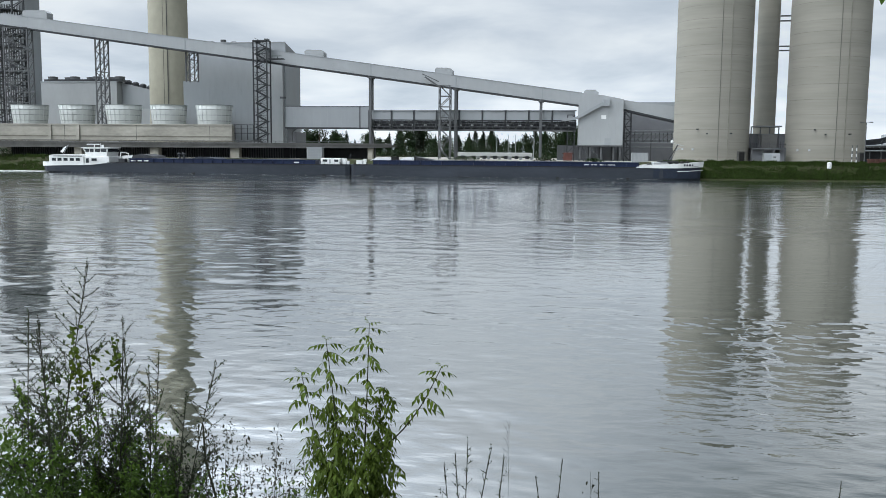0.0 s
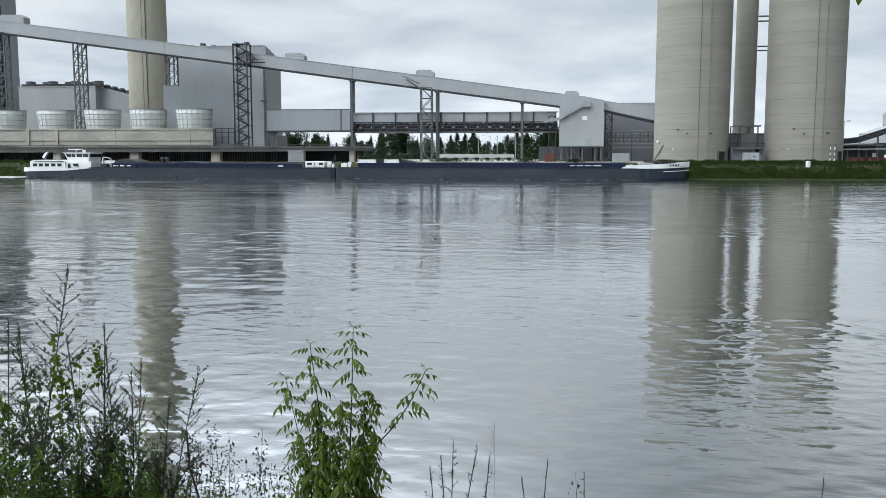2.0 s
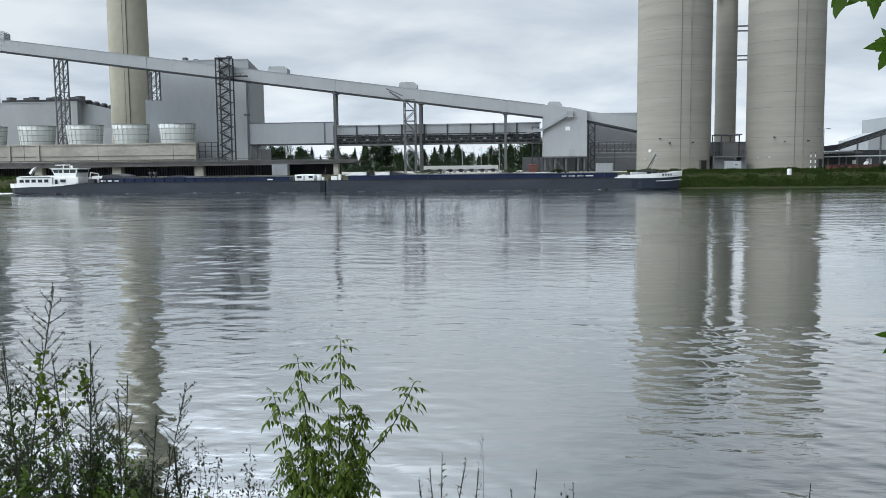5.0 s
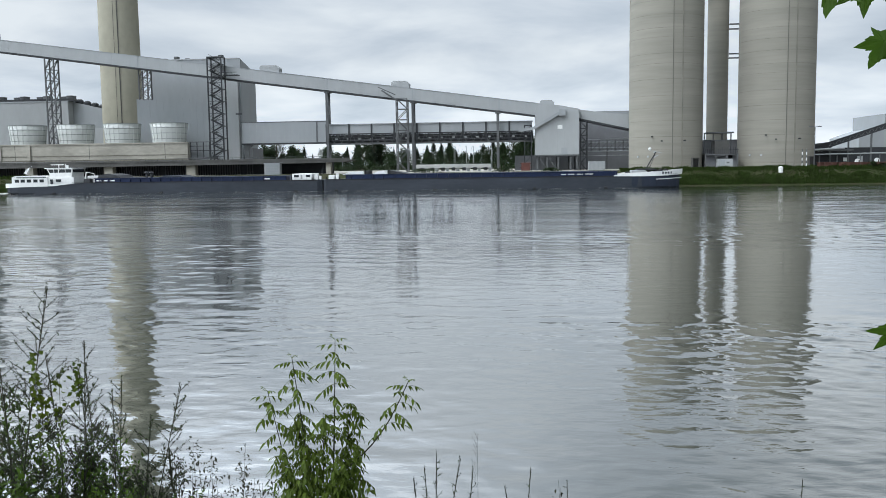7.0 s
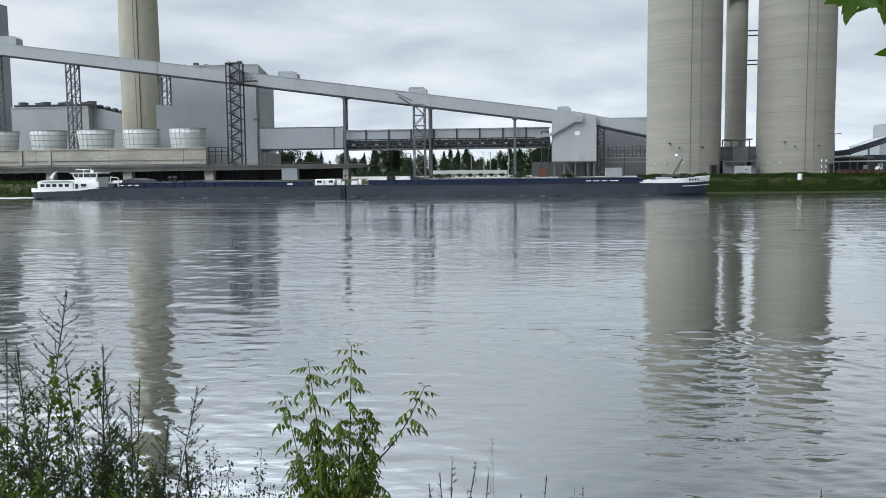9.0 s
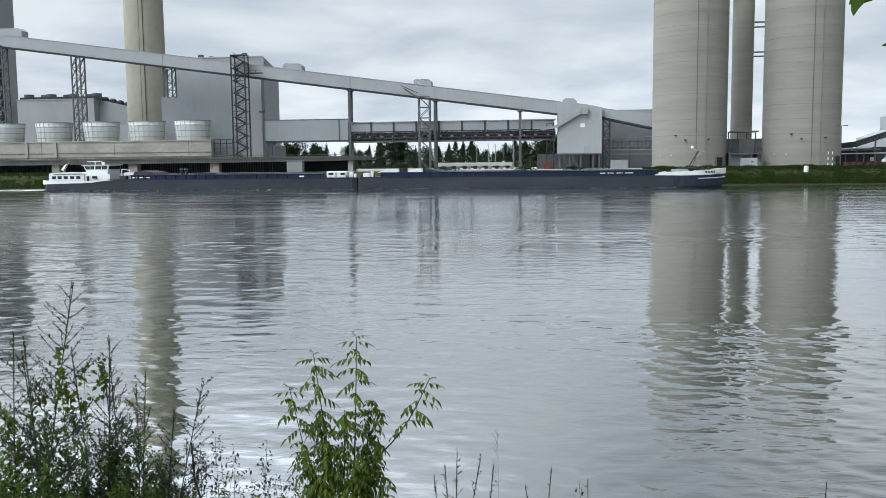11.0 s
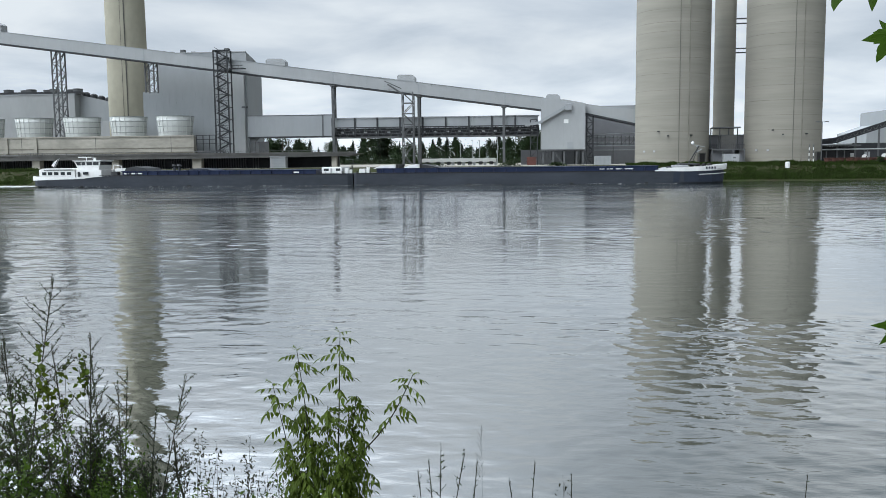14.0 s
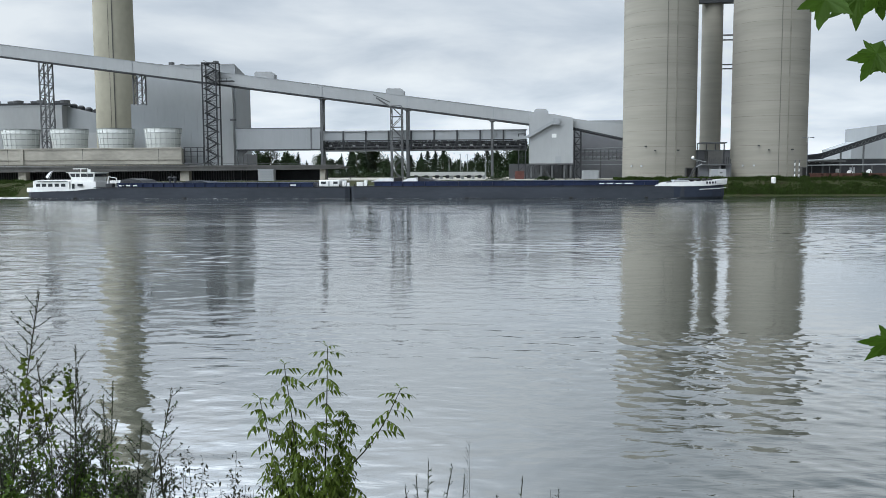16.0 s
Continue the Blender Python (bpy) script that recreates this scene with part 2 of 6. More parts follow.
def water_material():
    m = bpy.data.materials.new("murky_river_water")
    m.use_nodes = True
    nt = m.node_tree
    bs = nt.nodes["Principled BSDF"]
    bs.inputs["Base Color"].default_value = (0.014, 0.019, 0.014, 1)
    bs.inputs["Roughness"].default_value = 0.03
    bs.inputs["IOR"].default_value = 1.9
    tc = nt.nodes.new("ShaderNodeTexCoord")
    total = None
    for k, (scale, sx, amp, detail, turn) in enumerate(((1.5, 0.45, 0.033, 4, -9), (4.2, 0.5, 0.0070, 3, 10), (13.0, 0.6, 0.0012, 2, -14))):
        mp, nz = nt.nodes.new("ShaderNodeMapping"), nt.nodes.new("ShaderNodeTexNoise")
        mp.inputs["Scale"].default_value = (sx, 1.0, 1.0)
        mp.inputs["Rotation"].default_value = (0, 0, radians(turn))
        nz.inputs["Scale"].default_value, nz.inputs["Detail"].default_value = scale, detail
        nz.inputs["Roughness"].default_value, nz.inputs["Distortion"].default_value = 0.45, 0.4
        nt.links.new(tc.outputs["Object"], mp.inputs["Vector"])
        nt.links.new(mp.outputs[0], nz.inputs["Vector"])
        mu = nt.nodes.new("ShaderNodeMath")
        mu.operation = "MULTIPLY_ADD"
        mu.inputs[1].default_value = amp
        nt.links.new(nz.outputs["Fac"], mu.inputs[0])
        if total is None:
            mu.inputs[2].default_value = 0
        else:
            nt.links.new(total, mu.inputs[2])
        total = mu.outputs[0]
    # calm and ruffled patches of the current
    patch, soft = nt.nodes.new("ShaderNodeTexNoise"), nt.nodes.new("ShaderNodeMapRange")
    pm = nt.nodes.new("ShaderNodeMapping")
    pm.inputs["Scale"].default_value = (0.35, 1.0, 1.0)
    patch.inputs["Scale"].default_value, patch.inputs["Detail"].default_value = 0.06, 3
    nt.links.new(tc.outputs["Object"], pm.inputs["Vector"])
    nt.links.new(pm.outputs[0], patch.inputs["Vector"])
    soft.inputs["From Min"].default_value, soft.inputs["From Max"].default_value = 0.38, 0.62
    soft.inputs["To Min"].default_value, soft.inputs["To Max"].default_value = 0.35, 1.0
    nt.links.new(patch.outputs["Fac"], soft.inputs[0])
    bp = nt.nodes.new("ShaderNodeBump")
    bp.inputs["Distance"].default_value = 1.0
    # the open stream is ruffled more by the wind than the sheltered near shore
    sep, shore, both_s = nt.nodes.new("ShaderNodeSeparateXYZ"), nt.nodes.new("ShaderNodeMapRange"), nt.nodes.new("ShaderNodeMath")
    nt.links.new(tc.outputs["Object"], sep.inputs[0])
    nt.links.new(sep.outputs["Y"], shore.inputs[0])
    shore.inputs["From Min"].default_value, shore.inputs["From Max"].default_value = 30, 75
    shore.inputs["To Min"].default_value, shore.inputs["To Max"].default_value = 0.85, 1.0
    both_s.operation = "MULTIPLY"
    nt.links.new(soft.outputs[0], both_s.inputs[0])
    nt.links.new(shore.outputs[0], both_s.inputs[1])
    nt.links.new(both_s.outputs[0], bp.inputs["Strength"])
    nt.links.new(total, bp.inputs["Height"])
    nt.links.new(bp.outputs[0], bs.inputs["Normal"])
    # fine wind ripples out on the stream, in long cat's-paw streaks
    far, cat, cm, gloss = nt.nodes.new("ShaderNodeMapRange"), nt.nodes.new("ShaderNodeTexNoise"), nt.nodes.new("ShaderNodeMapping"), nt.nodes.new("ShaderNodeMath")
    nt.links.new(sep.outputs["Y"], far.inputs[0])
    far.inputs["From Min"].default_value, far.inputs["From Max"].default_value = 28, 95
    far.inputs["To Min"].default_value, far.inputs["To Max"].default_value = 0.02, 0.14
    cm.inputs["Scale"].default_value = (0.22, 1.0, 1.0)
    cat.inputs["Scale"].default_value, cat.inputs["Detail"].default_value = 0.16, 4
    nt.links.new(tc.outputs["Object"], cm.inputs["Vector"])
    nt.links.new(cm.outputs[0], cat.inputs["Vector"])
    wide = nt.nodes.new("ShaderNodeMapRange")
    wide.inputs["From Min"].default_value, wide.inputs["From Max"].default_value = 0.36, 0.64
    wide.inputs["To Min"].default_value, wide.inputs["To Max"].default_value = 0.55, 1.25
    nt.links.new(cat.outputs["Fac"], wide.inputs[0])
    gloss.operation = "MULTIPLY"
    nt.links.new(far.outputs[0], gloss.inputs[0])
    nt.links.new(wide.outputs[0], gloss.inputs[1])
    nt.links.new(gloss.outputs[0], bs.inputs["Roughness"])
    # an extra coat over the silty body, added to mirror more of the sky
    bs.inputs["Coat Weight"].default_value, bs.inputs["Coat IOR"].default_value = 1.0, 2.0
    nt.links.new(gloss.outputs[0], bs.inputs["Coat Roughness"])
    nt.links.new(bp.outputs[0], bs.inputs["Coat Normal"])
    return m


M_WATER = water_material()

# ---- builders ----
PLANT = Matrix.Rotation(radians(-7.97), 4, "Z")   # u runs along the far bank, v away from the river


def thing(name, m, label, category, group="", kind=""):
    ob = new(name)
    ob.matrix_world = m
    return tagged(ob, label, category, group, kind)


def site(name, u, v, z, label, category, group="", kind="", rz=0):
    return thing(name, PLANT @ pose(u, v, z, 0, 0, rz), label, category, group, kind)


def part(name, bm, mat, parent, label="", m=None, smooth=False):
    me = bpy.data.meshes.new(name)
    if smooth:
        for f in bm.faces:
            f.smooth = True
    bm.to_mesh(me)
    bm.free()
    me.materials.append(mat)
    ob = new(name, me)
    ob.parent = parent
    if m is not None:
        ob.matrix_basis = m
    return tagged(ob, label)


def share(name, me, parent, m, label=""):
    ob = new(name, me)
    ob.parent = parent
    ob.matrix_basis = m
    return tagged(ob, label)


def box(bm, x0, x1, y0, y1, z0, z1, bev=0.0):
    g = bmesh.ops.create_cube(bm, size=1, matrix=Matrix.Translation(((x0 + x1) / 2, (y0 + y1) / 2, (z0 + z1) / 2)) @ Matrix.Diagonal((x1 - x0, y1 - y0, z1 - z0, 1)))
    if bev:
        es = list({e for v in g["verts"] for e in v.link_edges})
        bmesh.ops.bevel(bm, geom=es, offset=bev, segments=2, affect="EDGES", profile=0.6)
    return bm


def B(*a):
    bm = bmesh.new()
    for b in a:
        box(bm, *b)
    return bm


def beam(bm, p, q, w, h=None, n=4):
    """A bar from p to q, square (n=4) or round."""
    p, q = Vector(p), Vector(q)
    d = q - p
    turn = d.to_track_quat("Z", "X" if abs(d.normalized().x) < 0.9 else "Y").to_matrix().to_4x4()
    h = h or w
    r = 0.7071 if n == 4 else 0.5
    m = Matrix.Translation((p + q) / 2) @ turn @ Matrix.Diagonal((w, h, d.length, 1)) @ Matrix.Rotation(radians(45 if n == 4 else 0), 4, "Z")
    bmesh.ops.create_cone(bm, cap_ends=True, segments=n, radius1=r, radius2=r, depth=1, matrix=m)
    return bm


def bars(rows, w=0.2, n=4):
    bm = bmesh.new()
    for r in rows:
        beam(bm, r[0], r[1], r[2] if len(r) > 2 else w, n=n)
    return bm


def lathe(bm, prof, n=48, cx=0, cy=0, caps=True):
    rings = [[bm.verts.new((cx + r * math.cos(2 * math.pi * i / n), cy + r * math.sin(2 * math.pi * i / n), z)) for i in range(n)] for r, z in prof]
    for a, b in zip(rings, rings[1:]):
        for i in range(n):
            bm.faces.new((a[i], a[(i + 1) % n], b[(i + 1) % n], b[i]))
    if caps:
        bm.faces.new(rings[-1])
        bm.faces.new(rings[0][::-1])
    return bm


def prism(outline, y0, y1):
    """An outline in x and z, pushed from y0 to y1."""
    bm = bmesh.new()
    a = [bm.verts.new((x, y0, z)) for x, z in outline]
    b = [bm.verts.new((x, y1, z)) for x, z in outline]
    n = len(a)
    for i in range(n):
        bm.faces.new((a[i], a[(i + 1) % n], b[(i + 1) % n], b[i]))
    bm.faces.new(a[::-1])
    bm.faces.new(b)
    bmesh.ops.recalc_face_normals(bm, faces=bm.faces)
    return bm


def lattice(x0, x1, y0, y1, z0, z1, step, w=0.28, thin=0.14):
    """Four posts with crossing braces."""
    rows = [((x, y, z0), (x, y, z1), w) for x in (x0, x1) for y in (y0, y1)]
    n = max(1, round((z1 - z0) / step))
    h = (z1 - z0) / n
    for k in range(n):
        a, b = z0 + k * h, z0 + (k + 1) * h
        l, r = (x0, x1) if k % 2 else (x1, x0)
        for y in (y0, y1):
            rows += [((l, y, a), (r, y, b), thin), ((x0, y, b), (x1, y, b), thin)]
        for x in (x0, x1):
            rows += [((x, y0, a), (x, y1, b), thin)]
    return rows


# ---- ground and river ----
def build_ground():
    rng = random.Random(3)
    prof = [(-3000, 5.5), (-60, 5.5), (-6, 5.5), (-1, 5.45), (1.2, 5.3)] + [(1.2 + k, 5.3 - 0.456 * k) for k in range(1, 14)]
    prof += [(20, -2.5), (120, -4), (236, -2.5), (245.5, -0.5), (247, 0.15), (249, 1.3), (251, 2.4), (253, 3.4), (255, 4.2), (257, 4.55), (262, 4.6), (330, 4.6), (600, 4.6), (3400, 4.6)]
    us = [-3000, -800, -400] + [-300 + 4 * k for k in range(126)] + [205, 400, 900, 3000]
    bm = bmesh.new()
    grid = []
    for u in us:
        row = []
        for v, z in prof:
            j = 0.25 * noise.noise((u * 0.13, v * 0.2, 0)) if (246 < v < 258 or 1 < v < 12) else 0
            row.append(bm.verts.new((u, v + 2 * j if v > 200 else v, z + j)))
        grid.append(row)
    for a, b in zip(grid, grid[1:]):
        for i in range(len(prof) - 1):
            bm.faces.new((a[i], b[i], b[i + 1], a[i + 1]))
    ob = part("ground", bm, M_GRASS, None, "", PLANT, True)
    tagged(ob, "grassy river banks and flat land behind", "ground", kind="structure")


def wave_height(u, v, shortest):
    """Low wind and current waves: many crossing wave trains, rougher in some patches and out on the open stream."""
    rng = random.Random(17)
    z, patch = np.zeros_like(u), np.zeros_like(u)
    for k in range(9):
        a, l = rng.uniform(0, 6.28), rng.uniform(14, 60)
        patch += np.sin((u * 0.45 * math.cos(a) + v * math.sin(a)) * 6.283 / l + rng.uniform(0, 6.28))
    patch = np.clip(0.80 + 0.28 * patch, 0.25, 1.5)
    shore = 1.30 + 1.1 / (1 + np.exp((72 - v) / 10.0))
    eddy = 1 / (1 + np.exp((6.5 - u) / 1.2)) / (1 + np.exp((v - 37) / 1.5))     # the ruffled edge of the side current
    for k in range(84):
        l = 0.36 * 17.0 ** (k / 83)
        a = rng.gauss(90, 50)
        ph = rng.uniform(0, 6.283)
        if l < shortest:
            continue
        q = 6.283 / l
        steep = 0.0060 if l < 0.8 else 0.0062 if l < 1.6 else 0.0042 if l < 3 else 0.0016
        train = steep / q * np.sin(q * (u * math.cos(radians(a)) + v * math.sin(radians(a))) + ph + 1.1 * np.sin(0.11 * u + 0.17 * v + k))
        z += train * (1 + 0.5 * eddy) if l < 1.6 else train
    return z * patch * shore


def build_water():
    """One sheet in bands: finer near the shore, coarser far off, plain beyond."""
    verts, faces = [], []

    def band(u0, u1, v0, v1, du, dv, waves):
        nu, nv = int((u1 - u0) / du) + 1, int((v1 - v0) / dv) + 1
        u, v = np.meshgrid(np.linspace(u0, u1, nu), np.linspace(v0, v1, nv), indexing="ij")
        z = wave_height(u, v, waves) if waves else np.zeros_like(u)
        start = len(verts)
        verts.extend(np.stack([u, v, z], -1).reshape(-1, 3).tolist())
        for i in range(nu - 1):
            r = start + i * nv
            faces.extend((r + j, r + nv + j, r + nv + j + 1, r + j + 1) for j in range(nv - 1))

    band(-24, 42, 7, 38.05, 0.14, 0.095, 0.36)
    band(-70, 92, 38, 100.1, 0.42, 0.32, 1.1)
    band(-175, 150, 100, 252, 1.1, 0.62, 2.2)
    for u0, u1, v0, v1 in ((-3500, -24, 7, 38.05), (42, 3500, 7, 38.05), (-3500, -70, 38, 100.1), (92, 3500, 38, 100.1), (-3500, -175, 100, 252), (150, 3500, 100, 252)):
        band(u0, u1, v0, v1, u1 - u0, v1 - v0, 0)
    me = bpy.data.meshes.new("water")
    me.from_pydata(verts, [], faces)
    me.shade_smooth()
    me.materials.append(M_WATER)
    ob = new("water", me)
    ob.matrix_world = PLANT
    return tagged(ob, "murky grey-green river with low ripples", "water", kind="structure")


def build_yard():
    bm = bmesh.new()
    us = [-400 + 25 * k for k in range(27)]
    g = [[bm.verts.new((u, v, 4.63)) for v in (258.6, 280, 320, 388)] for u in us]
    for a, b in zip(g, g[1:]):
        for i in range(3):
            bm.faces.new((a[i], b[i], b[i + 1], a[i + 1]))
    # pale slab added as a reflector, to lighten the feet of the silos
    ob = part("pavement", bm, M_CONC, None, "", PLANT)
    tagged(ob, "pale concrete yard of the power station, added to bounce light", "pavement", kind="structure")


build_ground()
build_yard()
river = build_water()


# ---- the power station on the far bank ----
def build_silo(u, label, lines, door):
    s = site("silo", u, 272, 4.6, label, "silo", "concrete silos")
    prof = [(10.95, 0), (10.95, 0.03), (10.95, 30), (10.95, 60.37), (10.95, 60.4)]
    part("shell", lathe(bmesh.new(), prof, 96), M_SILO, s, smooth=False).data.shade_smooth()
    for z in (38.0, 22.9):
        bm = lathe(bmesh.new(), [(10.9, z - 0.07), (10.99, z - 0.05), (10.99, z + 0.05), (10.9, z + 0.07)], 96, caps=False)
        part("pour_joint", bm, M_SILO, s)
    rng = random.Random(int(u))
    z = 1.6
    while z < 59:
        t = rng.uniform(0.03, 0.09)
        part("pour_band", lathe(bmesh.new(), [(10.94, z - t), (10.965, z - t * 0.6), (10.965, z + t * 0.6), (10.94, z + t)], 96, caps=False), M_BAND, s)
        z += rng.uniform(2.4, 5.2)
    for a, w in lines:
        x, y = 10.95 * math.sin(a), -10.95 * math.cos(a)
        # slim square bar standing in for a dark joint of the shell
        part("vertical_joint", bars([((x, y, 0), (x, y, 60.2), w)]), M_JOINT if w < 0.3 else M_BAND, s, "dark vertical joint")
    a = door
    m = Matrix.Rotation(a, 4, "Z")
    # solid black block paints the shade inside the door opening
    part("doorway", B((-1.3, 1.3, -11.25, -9.6, -0.02, 3.1)), M_BLACK, s, "doorway with its shade filled in black", m)
    part("door_frame", B((-1.55, -1.3, -11.4, -10.4, 0, 3.1), (1.3, 1.55, -11.4, -10.4, 0, 3.1), (-1.55, 1.55, -11.4, -10.4, 3.1, 3.35)), M_DARKCONC, s, "", m)
    for k, (da, z) in enumerate(((-0.5, 9.5), (-0.25, 8.2), (0.35, 8.3))):
        mm = Matrix.Rotation(da, 4, "Z")
        part("floodlight", B((-0.25, 0.25, -11.7, -11.05, z, z + 0.35)), M_DSTEEL, s, "", mm)
    for da in (-0.95, -0.62):
        part("sign_plate", B((-0.3, 0.3, -11.22, -11.05, 3.6, 4.15)), M_CLADL, s, "small pale plate", Matrix.Rotation(da, 4, "Z"))
    return s


build_silo(43.25, "tall round concrete silo with stained pour bands", ((0.03, 0.2), (0.29, 0.3)), 0.74)
build_silo(75.9, "tall round concrete silo beside the sheet-piled bank", ((0.0, 0.2), (0.23, 0.3)), 0.84)


def build_silo_tower():
    s = site("stair_tower", 62.6, 291, 4.6, "slender concrete tower standing between the two silos", "tower")
    part("shaft", lathe(bmesh.new(), [(3.3, 0), (3.3, 0.03), (3.3, 62.97), (3.3, 63)], 40), M_SILO, s).data.shade_smooth()
    for z in (34.5, 35.8, 43.5, 45.0):
        part("bridge", B((2.2, 7.2, -6.2, -5.0, z, z + 0.3)), M_STEEL, s, "steel walkway to the silo")
    part("top_bridge", B((-9.0, 7.0, -4.2, -1.5, 55.6, 57.4)), M_DSTEEL, s, "dark steel bridge between tower and silos")
    s = site("loading_platform", 58.6, 268, 4.6, "grey steel loading platform between the silos", "platform")
    part("deck", B((-4.8, 4.9, -3, 6, 4.0, 4.4)), M_STEEL, s)
    part("upper_deck", B((-3.2, 4.2, 0, 6, 10.6, 11.0)), M_STEEL, s)
    for x in (-4.6, -1.5, 1.6, 4.7):
        part("post", bars([((x, -2.8, 0), (x, -2.8, 4.2))], 0.35), M_STEEL, s)
        part("rear_post", bars([((x * 0.85, 3, 4.2), (x * 0.85, 3, 10.8))], 0.3), M_STEEL, s)
    part("cabin", B((-1.2, 3.2, 1, 6, 4.4, 8.4, 0.05)), M_DARKCONC, s)
    for x in [-4.7 + 0.62 * k for k in range(16)]:
        part("baluster", bars([((x, -2.9, 4.4), (x, -2.9, 5.9 + 0.5 * (int(x * 7) % 2)))], 0.1), M_DSTEEL, s)
    part("handrail", B((-4.8, 4.9, -2.98, -2.86, 5.5, 5.62)), M_DSTEEL, s)
    part("hopper", B((-4.4, -1.4, -1.5, 4, 0, 4.0, 0.1)), M_CLADD, s, "dark machine housing")
    part("hopper", B((3.5, 4.9, -1.5, 4, 0, 4.0, 0.1)), M_CLADD, s, "dark machine housing")
    k = site("machine_house", 62, 280, 4.6, "dark low machine house between the silos", "building")
    part("body", B((-9, 9, 0, 5, 0, 8.6)), M_CLADD, k)
    part("roof", B((-9.2, 9.2, -0.3, 5.2, 8.6, 8.9)), M_STEEL, k)
    c = site("switch_cabinet", 58.9, 262.5, 4.6, "pale grey electrical cabinet on the bank top", "cabinet")
    part("body", B((-2.2, 2.2, -1, 1, 0, 2.9, 0.06)), M_CLADL, c)
    part("door", B((-1.9, -0.1, -1.05, -1.0, 0.3, 2.6)), M_CLAD, c)
    part("door", B((0.1, 1.9, -1.05, -1.0, 0.3, 2.6)), M_CLADL, c)
    part("vent", B((0.4, 1.2, -1.08, -1.05, 1.6, 2.0)), M_SEAM, c)


build_silo_tower()


def gz(u):
    """Height of the underside of the long sloping gallery."""
    return 31.7 - 0.1375 * (u + 64.1)


def gallery_box(u0, u1, drop=0.0, t=3.75):
    return prism([(u0, gz(u0) - drop), (u1, gz(u1) - drop), (u1, gz(u1) + t), (u1 * 0.5 + u0 * 0.5, (gz(u0) + gz(u1)) / 2 + t), (u0, gz(u0) + t)], 282, 286)


def build_gallery():
    g = site("conveyor_gallery", 0, 0, 0, "long pale grey sloping conveyor gallery on steel posts", "conveyor")
    part("cladding", gallery_box(-250, 4.5), M_CLADL, g)
    part("underside", prism([(-250, gz(-250) - 0.45), (4.5, gz(4.5) - 0.45), (4.5, gz(4.5)), (-250, gz(-250))], 281.8, 286.2), M_DSTEEL, g, "dark strip along the underside")
    part("roof_edge", prism([(-250, gz(-250) + 3.75), (4.5, gz(4.5) + 3.75), (4.5, gz(4.5) + 3.95), (-250, gz(-250) + 3.95)], 281.9, 286.1), M_CLAD, g)
    for u in [-245 + 6.0 * k for k in range(42)]:
        part("seam", prism([(u, gz(u)), (u + 0.09, gz(u)), (u + 0.09, gz(u) + 3.72), (u, gz(u) + 3.72)], 281.97, 281.999), M_SEAML, g)
    for u in (-128.2, -64.1, -36, -8):
        part("cover_strip", prism([(u, gz(u)), (u + 0.35, gz(u)), (u + 0.35, gz(u) + 3.9), (u, gz(u) + 3.9)], 281.9, 282), M_CLAD, g)
    for u0, u1, h in ((-86.5, -80, 1.7), (-42.8, -37, 1.7), (-187, -178, 2.0), (5.3, 9.8, 1.2)):
        z = gz(u0) + 3.8
        part("roof_hood", prism([(u0, gz(u0) + 3.4), (u1, gz(u1) + 3.4), (u1, z + h - 0.9), (u1 - 0.9, z + h - 0.1), (u0 + 0.6, z + h), (u0, z + h - 0.5)], 282.2, 286), M_CLADL, g)
    for u in (-64.3, -35.9, -8.3):
        p = site("gallery_post", u, 284, 4.6, "grey steel post carrying the conveyor gallery", "post", "gallery posts")
        h = gz(u) - 4.6
        for y in (-1.6, 1.6):
            part("leg", B((-0.4, 0.4, y - 0.3, y + 0.3, 0, h)), M_STEEL, p)
        part("base_plate", B((-0.9, 0.9, -2.2, 2.2, -0.05, 0.25)), M_DARKCONC, p)
        part("head_beam", B((-0.8, 0.8, -2.2, 2.2, h - 0.8, h)), M_STEEL, p)
        for k in range(6):
            z = h * (k + 0.5) / 6
            part("tie", bars([((0, -1.5, z), (0, 1.5, z + (h / 7 if k % 2 else -h / 7)))], 0.2), M_STEEL, p)
    t = site("lattice_mast", -39.2, 281.2, 4.6, "grey lattice mast under the conveyor gallery", "mast", "lattice masts")
    rows = lattice(-1.75, 1.75, -1.6, 1.6, 0, 23.8, 3.4, 0.32, 0.2)
    for i, r in enumerate(rows):
        part("post" if i < 4 else "brace", bars([r]), M_STEEL, t)
    part("top_frame", bars([((-6.5, -1, 26.5), (-2, -1, 23.5), 0.5), ((-7.5, -1, 27.5), (-2, -1, 25), 0.3)]), M_STEEL, t)
    for u, top in ((-158.9, gz(-159) - 0.4), (-190, gz(-190) - 0.4)):
        t = site("lattice_mast", u, 283.5, 15.1 if u > -180 else 4.6, "grey double lattice mast holding up the gallery", "mast", "lattice masts")
        z0 = 15.1 if u > -180 else 4.6
        w = 1.55 if u > -180 else 4.5
        rows = lattice(-w, w, -1.5, 1.5, 0, top - z0, 3.6, 0.4, 0.22)
        for i, r in enumerate(rows):
            part("post" if i < 4 else "brace", bars([r]), M_STEEL, t)
    t = site("lattice_mast", -127.2, 283.5, 30.1, "short lattice bracket on the boiler house roof edge", "mast", "lattice masts")
    for i, r in enumerate(lattice(-1.3, 1.7, 0, 3, 0.0, gz(-127) - 30.6, 2.4, 0.4, 0.2)):
        part("post" if i < 4 else "brace", bars([r]), M_STEEL, t)


build_gallery()


